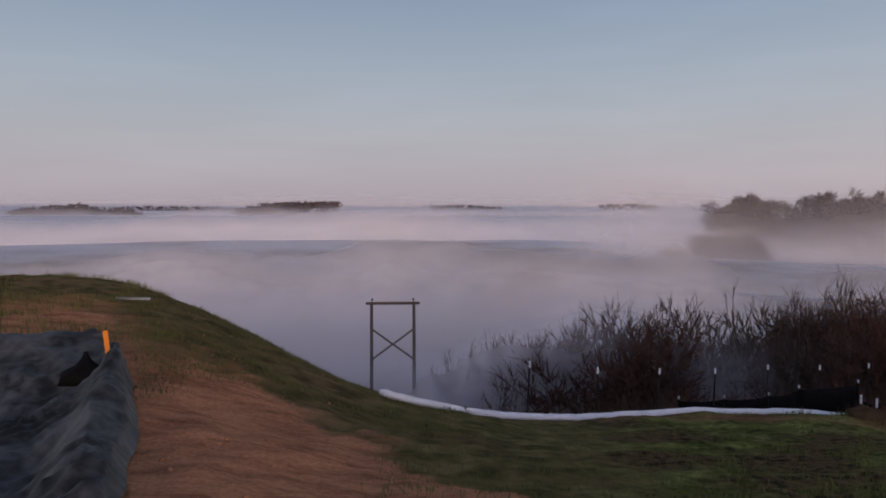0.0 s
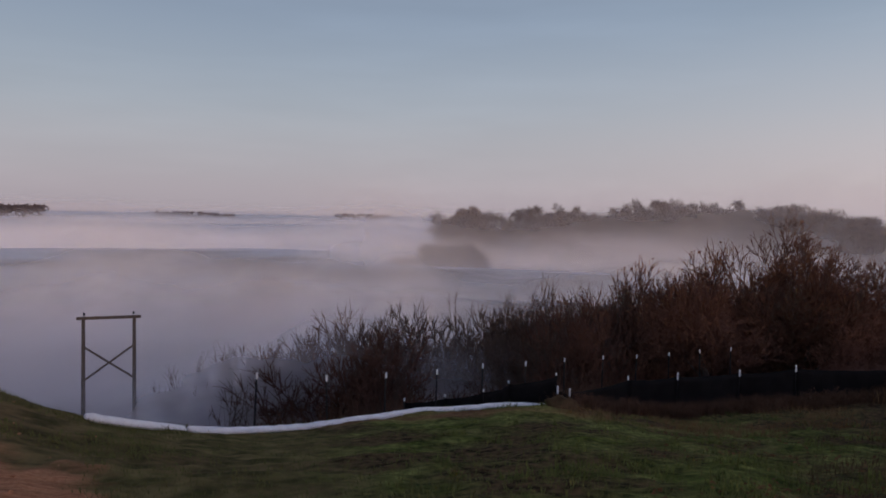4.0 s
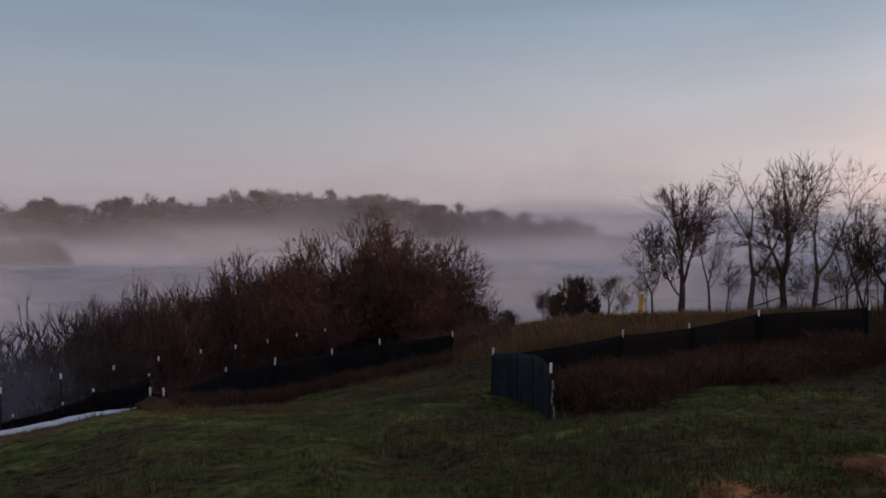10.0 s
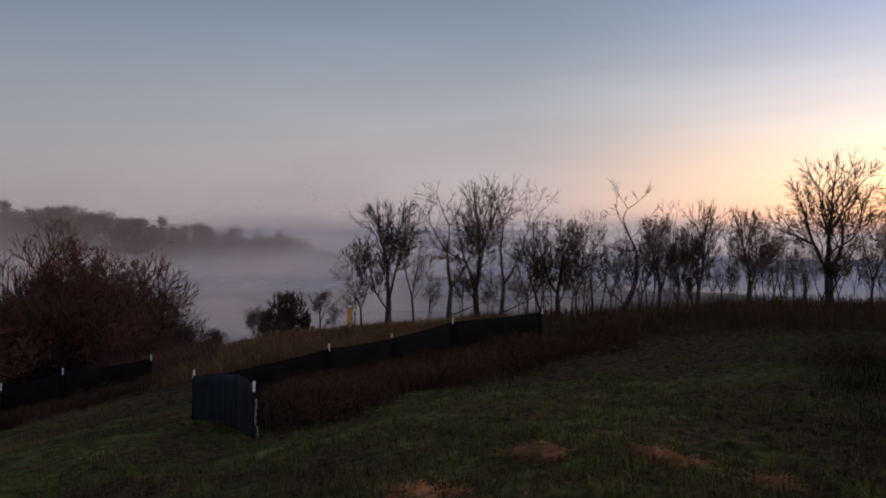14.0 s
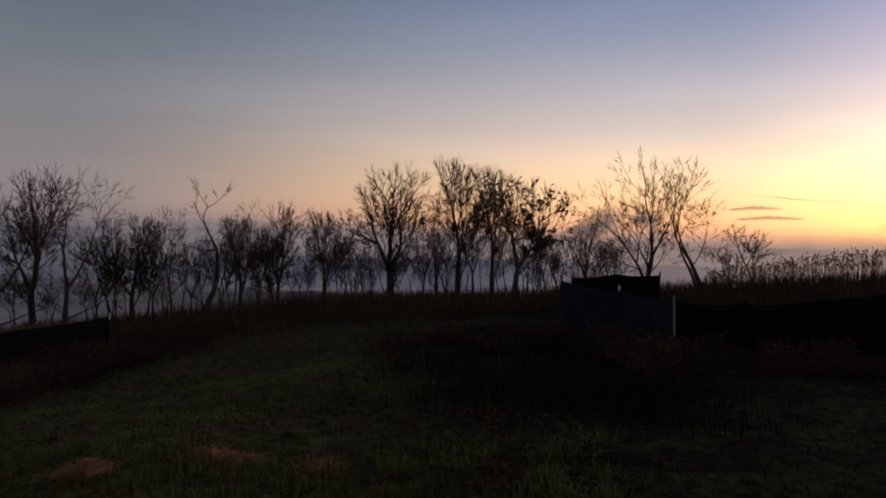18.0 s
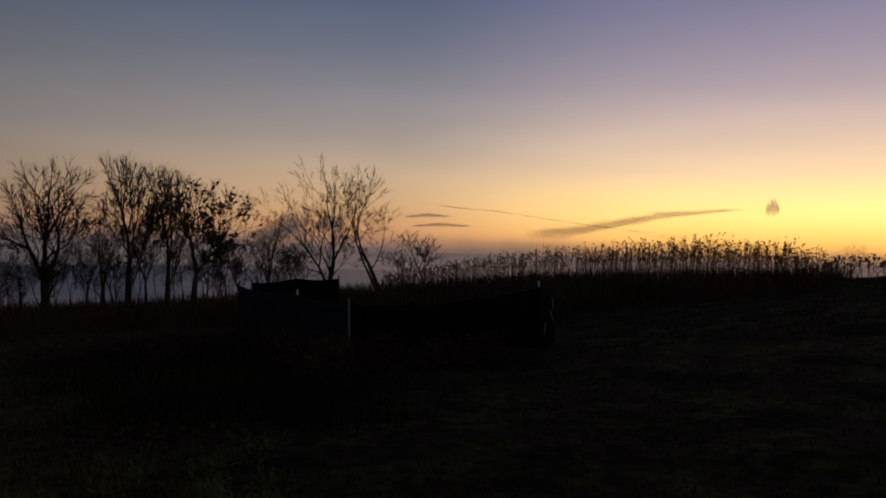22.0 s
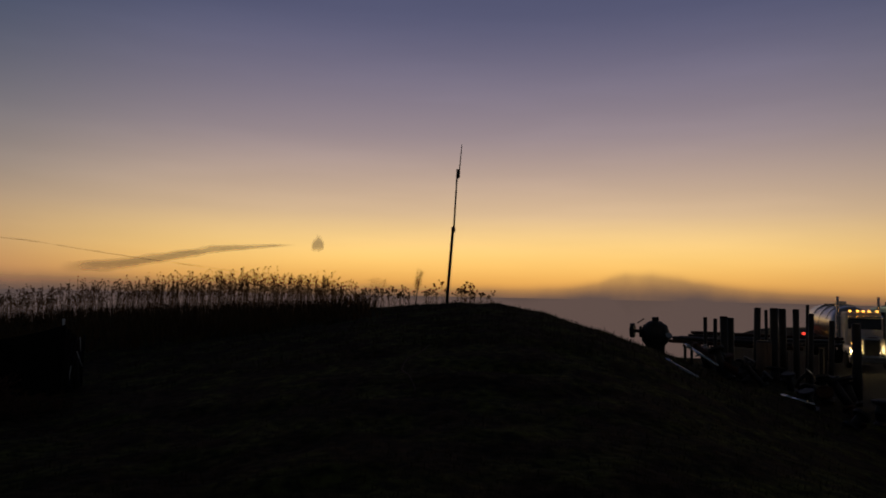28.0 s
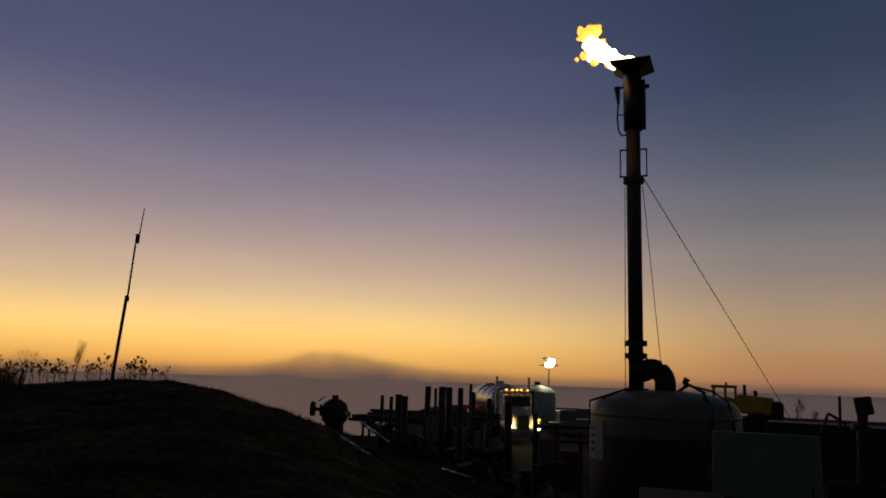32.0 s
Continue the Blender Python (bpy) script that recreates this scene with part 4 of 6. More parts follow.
fence("row of dark steel posts with white tips beside the white sock", [(6.5, 15, -3.2), (11.8, 16.5, -3.6), (16.1, 18, -3.88), (20, 19.5, -4.1),
      (23.5, 21, -4.22), (26.8, 22.4, -4.38), (29.8, 24, -4.52), (32.6, 25.6, -4.68), (35.0, 27, -4.82), (37.5, 28.6, -4.93), (39.8, 30.2, -5.0), (41.8, 32, -5.12)], seed=2)
fence("low black fabric silt fence behind the white sock", [(17.6, 19.6, -4.9), (20.7, 20, -4.88), (23.6, 20.5, -4.82), (25.6, 21, -4.68), (29.2, 22, -4.6)],
      M_FABRIC, white=.07, seed=3)
fence("black fabric silt fence with white-tipped posts on the slope", [(29.3, 19, -4.3), (30.2, 18.6, -4.25), (34.6, 21, -4.35), (38, 22, -4.36), (42.3, 24, -4.5), (46, 25, -4.38), (51.7, 27, -4.46)],
      M_FABRIC, white=.2, seed=4)
fence("dark silt fence hooked at its end, with a slate-blue inner face", [(59.12, 12.2, -2.5), (58.56, 12.9, -2.46), (57.8, 13.7, -2.55), (56.68, 14.6, -2.7), (54.73, 15.5, -2.9), (57.6, 16.4, -3.02), (64.44, 17.6, -2.79), (69.35, 19.2, -2.78), (73.8, 20.7, -2.55), (80.64, 22.7, -2.46)],
      M_FABRIC, seed=5, white=.16, sag=.02, billow=.03, mats=[M_BLUEFAB] * 4 + [M_FABRIC] * 6, skip=(1, 2, 3, 5))
HOOKED = [o for o in bpy.data.objects if o.name.startswith("silt_fence")][-1]
rng_h = random.Random(16)
for k in range(7):
    a = P(59.2 + .25 * rng_h.random(), 12.15, -2.7 - .75 * k / 7)
    pts = bent(rng_h, a, Vector((rng_h.uniform(-.2, .5), rng_h.uniform(-.2, .2), -1)), rng_h.uniform(.1, .22), 3, .3, -.05)
    tube("frayed_edge", pts, .016, M_PALE, HOOKED, n=4, taper=.4)
for k, (da, dz, w) in enumerate(((66.4, -3.45, .16), (66.9, -3.38, .1), (67.5, -3.42, .2), (68.2, -3.34, .12), (68.8, -3.32, .16))):
    q = P(da, 18.35 + .28 * (da - 66.4), dz)
    part("painted_mark", box(q, (w * .8, .02, .035), (0, 14 - 9 * (k % 3), -da)), M_TWIG, HOOKED, "pale painted mark")
fence("tall black silt fence panel sagging between light posts", [(113.5, 18, -.96), (117.8, 17, -1.08), (121.85, 15.5, -1.14), (126.5, 15.4, -1.12), (131.4, 15.7, -.98), (136.2, 16, -.73), (137.4, 16.5, -1.05)],
      M_FABRIC, seed=6, white=.12, sag=.06, billow=.11, mats=[M_BLUEFAB, M_BLUEFAB] + [M_FABRIC] * 4, plain=(0, 2, 3, 4, 6), pale=(2,))
TORN = [o for o in bpy.data.objects if o.name.startswith("silt_fence")][-1]
rng_t = random.Random(6)
for k in range(9):
    a = P(136.6 + .7 * rng_t.random(), 15.9, -1.0 - .8 * k / 9)
    pts = bent(rng_t, a, Vector((rng_t.uniform(-.6, .2), rng_t.uniform(-.2, .2), -1)), rng_t.uniform(.2, .5), 4, .35, -.05)
    tube("torn_strip", pts, .014, M_PALE if k % 3 == 0 else M_BLUEFAB, TORN, n=4, taper=.3)
fence("black silt fence return set behind the taller panel", [(114.4, 24, -1.2), (117.5, 24.2, -1.06), (120.8, 24, -1.03)], M_FABRIC, seed=7, white=0)


# ---- white filter sock along the foot of the slope ----
def filter_sock():
    root = thing("filter_sock", (0, 0, 0), 0, "long white filter sock lying along the foot of the slope", "filter sock")
    cps = [(-4.8, 13), (-1.5, 13.5), (2.5, 14.2), (6.4, 14.9), (9, 15.4), (13, 16), (18, 16.9), (23, 17.7), (27, 18.3), (28.8, 18.6)]
    pts = []
    az, d = [c[0] for c in cps], [c[1] for c in cps]
    for i in range(91):
        a = -4.8 + 33.6 * i / 90
        dd = float(np.interp(a, az, d))
        p = P(a, dd)
        p.z = sum(float(ground(a + q, dd)) for q in (-4, -2.5, -1, 0, 1, 2.5, 4)) / 7
        pts.append(p + Vector((0, 0, .05)))
    V, F = [], []
    tube_lists(V, F, pts, [.04 if i in (0, 90) else .07 + .01 * noise.noise((i * .9, 0, 0)) for i in range(91)], 12)
    mesh_ob("sock", V, F, M_PIPE, root)


filter_sock()


def pylon():
    """Two wooden poles with a crossarm and cross bracing, standing down the slope."""
    root = thing("power_pole_frame", P(-3.9, 70), -3.9, "wooden H-frame power pole with crossarm and X brace", "power pole")
    top = P(-3.9, 70, -9.3).z - root.location.z
    w = 2.05
    for s in (-1, 1):
        part("pole", cyl((s * w, 0, -.5), (s * w * .98, 0, top), .19, .14, 10), M_WOOD, root, smooth=True)
        part("insulator", lathe([(.05, top + .1), (.12, top + .16), (.07, top + .22), (.1, top + .28), (.03, top + .34)], 10), M_STEEL, root).location = (s * (w - .1), 0, 0)
        part("brace", cyl((-s * w, .12, top - 5.6), (s * w, .12, top - 2.6), .09, n=6), M_WOOD, root)
    part("crossarm", box((0, -.2, top - .12), (5.1, .14, .26), bevel=.02), M_WOOD, root)


pylon()


def orange_stake():
    b = P(-23.6, 9.8, -2.05)
    root = thing("survey_stake", b, -24, "orange painted wooden survey stake by the grey sheet", "stake")
    root.rotation_euler.y = radians(-5)
    bm = box((0, 0, .2), (.055, .03, .72), bevel=.006)
    part("stake", bm, M_ORANGE, root)


orange_stake()


def geotextile():
    """The sheet: a raised hem roll, a trough behind it, a rim at the back and wrinkles all over."""
    V, F = [], []
    nu, nv = 120, 170
    for s in (0, 1):
        for j in range(nv + 1):
            d = 3.2 + 8.5 * j / nv
            edge = float(np.interp(d, (3, 4, 5.2, 7.5, 9, 10, 11, 11.7), (-23.4, -22.8, -22.4, -21.5, -21.9, -22.3, -23.3, -25.2))) + .5 * noise.noise((d * 1.3, 0, 9))
            tall = float(np.interp(d, (3, 5.2, 7.5, 9, 10.4), (.1, .16, .20, .28, .26)))
            mid = float(np.interp(d, (3, 5, 7.5, 9.8), (.62, .5, .34, .13)))
            for i in range(nu + 1):
                f = i / nu
                a = edge - 27 * (1 - f) ** 1.5
                x, y = d * math.sin(radians(a)), d * math.cos(radians(a))
                u = radians(edge - a) * d
                hem = min(1, u / .1) * min(1, (nv - j) / 8)
                z = .05 + tall * math.exp(-((u - mid) / (mid * .75)) ** 2) * min(1, (10.6 - d) / .6 if d < 10.6 else 0)
                z += .12 * bump(d, 11.1, .42) * (1 - .4 * min(1, u / 3))
                z += .10 * noise.noise((x * .9, d * .9, 2)) * min(1, u / .8)
                # long soft folds across the slope
                ph = d * 1.7 + .55 * u + 1.3 * noise.noise((x * .55, d * .6, 4))
                z += .13 * (1 - abs(math.sin(math.pi * ph))) ** 1.6 * (.45 + noise.noise((x * .7, d * .9, 8)))
                ph = d * 3.6 + 1.2 * u + 1.5 * noise.noise((x * .8, d * .9, 6))
                z += .075 * (1 - abs(math.sin(math.pi * ph))) ** 1.4 * (.5 + noise.noise((x * 1.1, d * 1.4, 3)))
                z += .012 * noise.noise((x * 5, d * 9, 1))
                z = float(ground(a, d)) + max(.02, .04 + hem * z) - .012 * (1 - s)
                V.append((x, y, z))
    m = (nu + 1) * (nv + 1)
    for s in (0, 1):
        for j in range(nv):
            for i in range(nu):
                q = s * m + j * (nu + 1) + i
                F.append((q, q + 1, q + nu + 2, q + nu + 1))
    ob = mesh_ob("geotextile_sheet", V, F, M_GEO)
    tagged(ob, "crumpled grey geotextile sheet spread over the bank", "sheet")


geotextile()


def plank(az, d, w, turn):
    root = thing("plank", P(az, d), az + turn, "pale sawn plank lying on the bank", "plank")
    part("board", box((0, 0, .04), (w, .12, .04), (0, 3, 0), bevel=.006), M_PALE, root)


plank(-22.4, 15.0, .6, 4)


def draped_peg():
    """Black fabric bunched to a point over a short peg beside the stake."""
    root = thing("fabric_bundle", P(-25.1, 9.5, -1.97), -25.1, "black fabric bunched to a point on the sheet", "fabric")
    bm = lathe([(.24, -.05), (.22, .05), (.16, .10), (.08, .15), (.035, .22), (.01, .30)], 22)
    for v in bm.verts:
        a = math.atan2(v.co.y, v.co.x)
        k = 1 + .28 * math.sin(a * 5 + v.co.z * 4) * min(1, v.co.z * 5)
        v.co.x, v.co.y = v.co.x * k * 1.2, v.co.y * k * .8
    part("drape", bm, M_FABRIC, root, smooth=True)


draped_peg()


def clods():
    """Loose clods and stones on the bare red soil."""
    rng = random.Random(31)
    V, F = [], []
    for _ in range(260):
        d = rng.uniform(4.2, 15)
        az = -15.5 - (d - 9) * .45 + rng.gauss(0, 4.5 + 12 / d)
        r = rng.uniform(.006, .022) * rng.choice((.6, 1, 1, 1.6))
        c = P(az, d) + Vector((0, 0, r * .2))
        b = len(V)
        for u in ((1, 0, 0), (0, 1, 0), (-1, 0, 0), (0, -1, 0), (0, 0, .7), (0, 0, -.7)):
            V.append(c + Vector(u) * r * rng.uniform(.6, 1.3))
        F.extend([(b + p, b + (p + 1) % 4, b + 4) for p in range(4)] + [(b + (p + 1) % 4, b + p, b + 5) for p in range(4)])
    ob = mesh_ob("soil_clods", V, F, M_CLOD)
    tagged(ob, "loose red soil clods and stones on the bank", "soil", kind="stuff")


M_CLOD = material("red_clod", (.55, .26, .14), (.34, .14, .07), 2, .95, bump=.2)
clods()


def mast():
    """A thin leaning pole of three lengths on the mound."""
    root = thing("mast", P(163.4, 26), 163.4, "thin leaning metal mast with an antenna on the mound", "mast")
    z0 = root.location.z
    pts = [P(163.2, 26), P(163.65, 26, 2.25), P(163.9, 26, 4.25), P(164.15, 26, 5.15)]
    loc = [root.matrix_basis.inverted() @ p for p in pts]
    part("lower_pole", cyl(loc[0] - Vector((0, 0, .3)), loc[1], .055, .05, 10), M_STEEL, root, smooth=True)
    part("upper_pole", cyl(loc[1] + Vector((.02, 0, -.15)), loc[2], .032, .028, 8), M_STEEL, root, smooth=True)
    part("antenna", cyl(loc[2] + Vector((.05, 0, -.3)), loc[3] + Vector((.03, 0, 0)), .022, .014, 8), M_STEEL, root, smooth=True)
    br = part("bracket", box(loc[2] + Vector((.03, 0, -.12)), (.13, .05, .3), bevel=.01), M_STEEL, root)
    part("clamp", cyl(loc[1] + Vector((.01, 0, -.18)), loc[1] + Vector((.01, 0, -.02)), .075, n=10), M_STEEL, root)


mast()


# ---- grass and weeds ----
def blades(name, spots, mat, label, h, w, per, seed, droop=.5, scatter=.12):
    rng = np.random.default_rng(seed)
    az, d = np.repeat(spots[0], per), np.repeat(spots[1], per)
    n = len(az)
    x = d * np.sin(np.radians(az)) + rng.normal(0, scatter, n)
    y = d * np.cos(np.radians(az)) + rng.normal(0, scatter, n)
    d2, a2 = np.hypot(x, y), np.degrees(np.arctan2(x, y))
    z = ground(a2, d2) - .02
    hh = rng.uniform(*h, n)
    ww = rng.uniform(*w, n)
    th = rng.uniform(0, 2 * np.pi, n)
    ln = rng.uniform(.1, 1, n) * droop
    ux, uy = np.cos(th), np.sin(th)
    px, py = -uy, ux
    V = np.empty((n, 5, 3))
    for k, (f, wd) in enumerate(((0, 1), (0, -1), (.55, .7), (.55, -.7), (1, 0))):
        off = ln * f * f * hh
        V[:, k, 0] = x + px * ww * wd + ux * off
        V[:, k, 1] = y + py * ww * wd + uy * off
        V[:, k, 2] = z + hh * f * np.sqrt(np.maximum(.2, 1 - (ln * f) ** 2 * .6))
    b = np.arange(n)[:, None] * 5
    F = np.concatenate([b + [0, 1, 3], b + [0, 3, 2], b + [2, 3, 4]]).tolist()
    ob = mesh_ob(name, V.reshape(-1, 3).tolist(), F, mat, smooth=False)
    return tagged(ob, label, "grass", kind="stuff")


def spread(n, a0, a1, d0, d1, seed, clump=.0):
    rng = np.random.default_rng(seed)
    az = rng.uniform(a0, a1, n)
    d = np.sqrt(rng.uniform(d0 ** 2, d1 ** 2, n)) if d1 < 14 else d0 * (d1 / d0) ** rng.uniform(0, 1, n)
    if clump:
        keep = np.array([noise.noise((dd * math.sin(radians(a)) * clump, dd * math.cos(radians(a)) * clump, 3)) for a, dd in zip(az, d)]) > -.05
        az, d = az[keep], d[keep]
    return az, d


# Darker copy of the turf: the backlit side's dimness is in the colour.
M_BACKLITDIM = material("backlit_dim_turf", (.03, .03, .010), (.018, .012, .006), .5, .9, bump=0, fine=6)
M_TAWNY = material("tan_grass", (.30, .17, .075), (.15, .08, .036), .5, .9, bump=0, fine=6)
blades("grass", spread(5200, -4, 104, 3.0, 26, 1), M_GRASS, "short wet green grass on the hillside", (.03, .12), (.003, .007), 9, 11, 1.1, .16)
blades("thin_turf", spread(3600, 100, 215, 3.0, 26, 21), M_BACKLITDIM, "thin turf on the mound's flank, backlit dimness in its colour", (.03, .11), (.003, .006), 9, 21, 1.1, .16)
blades("dead_tall_grass", spread(2300, 103, 123, 8.5, 18, 22, .6), M_BACKLITDIM, "dense dead brown grass beside the fence", (.1, .42), (.004, .009), 9, 22, .8, .45)
blades("grass_tussocks", spread(1500, 20, 118, 3.4, 22, 2, .6), M_TUFT, "tussocks of long green grass", (.07, .2), (.003, .007), 26, 12, 1.5, .07)
blades("dead_grass", spread(3000, 46, 112, 4, 30, 3, .35), M_DRY, "dead brown grass lying among the green", (.06, .2), (.003, .006), 10, 13, 1.7, .1)
blades("brown_weeds", spread(5000, 75, 157, 22, 43, 4), M_DRY, "tall brown grass along the crest", (.25, .75), (.006, .014), 7, 14, .6, .25)
blades("crest_grass", spread(3200, 52, 78, 24, 38, 24), M_TAWNY, "tawny dead grass along the crest", (.2, .6), (.005, .012), 9, 24, 1.0, .25)
blades("fence_foot_grass", spread(1500, 30, 58, 15.5, 24, 34, .4), M_TAWNY, "bleached grass below the silt fence", (.06, .22), (.003, .007), 9, 34, 1.4, .14)
rng_w = np.random.default_rng(5)
az_w = rng_w.uniform(60.5, 80, 3200)
d_w = np.interp(az_w, (58.5, 64.3, 69.2, 73.7, 80), (16.6, 18, 19.5, 21, 23)) - .25 - 4.2 * rng_w.uniform(0, 1, 3200) ** 2.2
blades("fence_weeds", (az_w, d_w), M_DEAD, "dead reddish-brown weeds grown up against the silt fence", (.25, .75), (.004, .009), 8, 15, 1.0, .25)
az_f = rng_w.uniform(30, 52, 1500)
d_f = np.interp(az_f, (29, 34.6, 38, 42.3, 46, 51.7), (18.6, 20.8, 21.8, 23.8, 24.8, 26.8)) - .15 - 1.6 * rng_w.uniform(0, 1, 1500) ** 1.6
blades("fence_foot_weeds", (az_f, d_f), M_DEAD, "dead weeds along the foot of the silt fence", (.12, .5), (.004, .009), 8, 35, 1.0, .2)
blades("slope_grass", spread(2600, -22, 2, 9, 18, 36, .4), M_GRASS, "short grass on the shoulder of the bank", (.03, .12), (.003, .007), 9, 36, 1.1, .16)
blades("bank_grass", spread(1300, -36, -20, 11.5, 19, 6, .5), M_GRASS, "sparse grass on the red bank", (.04, .18), (.003, .006), 8, 16)
blades("mound_grass", spread(2500, 138, 190, 14, 38, 8), M_BACKLITDIM, "short dead grass on the mound", (.05, .16), (.004, .008), 6, 17)


blades("underbrush", spread(5200, 4, 56, 27, 54, 9), M_REDTWIG, "dense reddish-brown brush on the slope below the fence", (.4, 1.2), (.005, .012), 16, 18, 1.5, .2)
blades("bramble", spread(4200, 3.5, 33, 25, 46, 29), M_DEAD, "dark brown bramble and brush filling the thicket's foot", (.6, 1.9), (.006, .012), 14, 29, 1.4, .4)


def fence_weeds():
    """Tangles of dead stalks against the silt fence and over the slope before it."""
    rng = random.Random(61)
    for k in range(44):
        az = 61.5 + 26 * (k + rng.random()) / 44
        edge = float(np.interp(az, (58.5, 64.3, 69.2, 73.7, 80, 90), (16.2, 17.6, 19.1, 20.6, 22.6, 25)))
        d = edge - .4 - 5.0 * rng.random() ** 1.5
        plant(t_weed, az, d, float(ground(true(az), d)) - EYE + rng.uniform(.3, .75), wide=rng.uniform(1.0, 1.8))
    for k in range(16):
        az = 100 + 36 * (k + rng.random()) / 16
        d = float(np.interp(az, (100, 113.5, 121.8, 136), (17, 16.5, 14.6, 15))) - rng.uniform(.2, 2.5)
        plant(t_weed, az, d, float(ground(true(az), d)) - EYE + rng.uniform(.3, .6), wide=rng.uniform(1.2, 2.2))
    for k in range(10):
        az = 31 + 20 * (k + rng.random()) / 10
        d = float(np.interp(az, (29, 38, 46, 52), (18.4, 21.4, 24.4, 26))) - rng.uniform(.3, 1.6)
        plant(t_weed, az, d, float(ground(true(az), d)) - EYE + rng.uniform(.25, .5), wide=rng.uniform(1.2, 2.0))


fence_weeds()


def leaf_litter():
    """Fallen leaves scattered over the turf, each a small curled flake."""
    rng = random.Random(71)
    V, F = [], []
    for _ in range(5200):
        az, d = rng.uniform(36, 118), 3.2 * (20 / 3.2) ** rng.random()
        if noise.noise((d * math.sin(radians(az)) * .5, d * math.cos(radians(az)) * .5, 12)) < rng.uniform(-.35, .25):
            continue
        c = P(az, d) + Vector((0, 0, rng.uniform(.01, .05)))
        u = Vector((rng.gauss(0, 1), rng.gauss(0, 1), rng.gauss(0, .35))).normalized() * rng.uniform(.02, .045)
        w = u.cross(Vector((rng.gauss(0, .3), rng.gauss(0, .3), 1))).normalized() * u.length * .6
        b = len(V)
        V.extend([c - u, c + w + Vector((0, 0, .012)), c + u, c - w + Vector((0, 0, .012))])
        F.extend([(b, b + 1, b + 2), (b, b + 2, b + 3)])
    tagged(mesh_ob("leaf_litter", V, F, material("fallen_leaves", (.22, .11, .05), (.09, .04, .02), 3, .8, bump=0, fine=30), smooth=False), "fallen brown leaves on the turf", "leaves", kind="stuff")


leaf_litter()


def weeds():
    """Tall dry flowering weeds: stalks with branched seed heads."""
    rng = random.Random(8)
    V, F = [], []

    def stalk(az, d, h, head):
        p = P(az, d)
        lean = Vector((rng.gauss(0, .07), rng.gauss(0, .07), 1))
        pts = bent(rng, p, lean, h, 3, .06, .02)
        tube_lists(V, F, pts, [.009, .008, .006, .004], 3)
        for _ in range(head):
            q, ax = along(pts, rng.uniform(.72, 1))
            e = q + side_dir(rng, ax, rng.uniform(.3, 1)) * rng.uniform(.06, .2)
            tube_lists(V, F, [q, e], [.004, .003], 3)
            for _ in range(2):
                u = Vector((rng.uniform(-1, 1), rng.uniform(-1, 1), rng.uniform(-1, 1))).normalized() * rng.uniform(.02, .05)
                w = u.cross(Vector((rng.uniform(-1, 1), 1, .3))).normalized() * u.length
                b = len(V)
                V.extend([e - u, e + w, e + u, e - w])
                F.append((b, b + 1, b + 2, b + 3))
        for _ in range(4):
            q, ax = along(pts, rng.uniform(.1, .75))
            e = q + side_dir(rng, ax, rng.uniform(.5, 1.2)) * rng.uniform(.08, .25)
            tube_lists(V, F, [q, (q + e) / 2 + Vector((0, 0, .02)), e], [.004, .007, .002], 3)

    for _ in range(1500):
        az = rng.uniform(124, 157) if rng.random() < .8 else rng.uniform(141, 155)
        d = rng.uniform(36, 44)
        k = np.interp(az, (124, 132, 140, 147, 154, 157.5), (.5, .75, .9, 1.05, 1.0, .6))
        stalk(az, d, 1.9 * k * rng.uniform(.55, 1.08), 4)
    for _ in range(46):
        stalk(rng.uniform(156, 167), rng.uniform(25, 29), rng.uniform(.25, .75), 6)
    for az in (156.4, 158.8, 162.2, 164.6, 165.4):
        for _ in range(3):
            stalk(az + rng.uniform(-.4, .4), 27, rng.uniform(.5, .9), 7)
    ob = mesh_ob("tall_weeds", V, F, M_REED)
    tagged(ob, "dense stand of tall dry flowering weeds", "weeds", kind="stuff")


weeds()
plant(t_sap2, 160.8, 27, .85, wide=.8)
plant(t_open, 157.2, 27, .5, wide=1.2, label="low bare shrub with thin spreading stems")


def straw(az, d, r, seed, mat=M_STRAW):
    """A heap of loose wet straw on the grass."""
    rng = random.Random(seed)
    root = thing("straw_heap", P(az, d), az, "small heap of loose reddish straw on the grass", "straw", "straw heaps")
    bm = bmesh.new()
    bmesh.ops.create_icosphere(bm, subdivisions=3, radius=1)
    for v in bm.verts:
        k = 1 + noise.noise(v.co * 2.1 + Vector((seed, 0, 0))) * .5
        v.co = Vector((v.co.x * r * k, v.co.y * r * .8 * k, v.co.z * r * .55 * k))
    part("mound", bm, mat, root, smooth=True)
    V, F = [], []
    for _ in range(260):
        a, q = rng.uniform(0, 6.28), r * math.sqrt(rng.random()) * 1.6
        p = Vector((q * math.cos(a), q * math.sin(a) * .75, 0.02 + max(0, .5 * r * (1 - (q / r) ** 2))))
        e = p + Vector((rng.gauss(0, 1), rng.gauss(0, 1), rng.uniform(-.2, .5))) * .07
        tube_lists(V, F, [p, e], [.003, .002], 3)
    tagged(mesh_ob("loose_straw", V, F, mat, root), kind="stuff")


for i, (az, d, r) in enumerate(((80.2, 6.6, .2), (81.3, 6.4, .15), (71.1, 5.3, .17), (69.7, 5.2, .1), (88.2, 6.5, .15), (89.8, 6.35, .1), (96, 6.1, .12), (74, 5.4, .06))):
    straw(az, d, r, i + 1)
straw(29.6, 17.4, .42, 9, M_DRY)


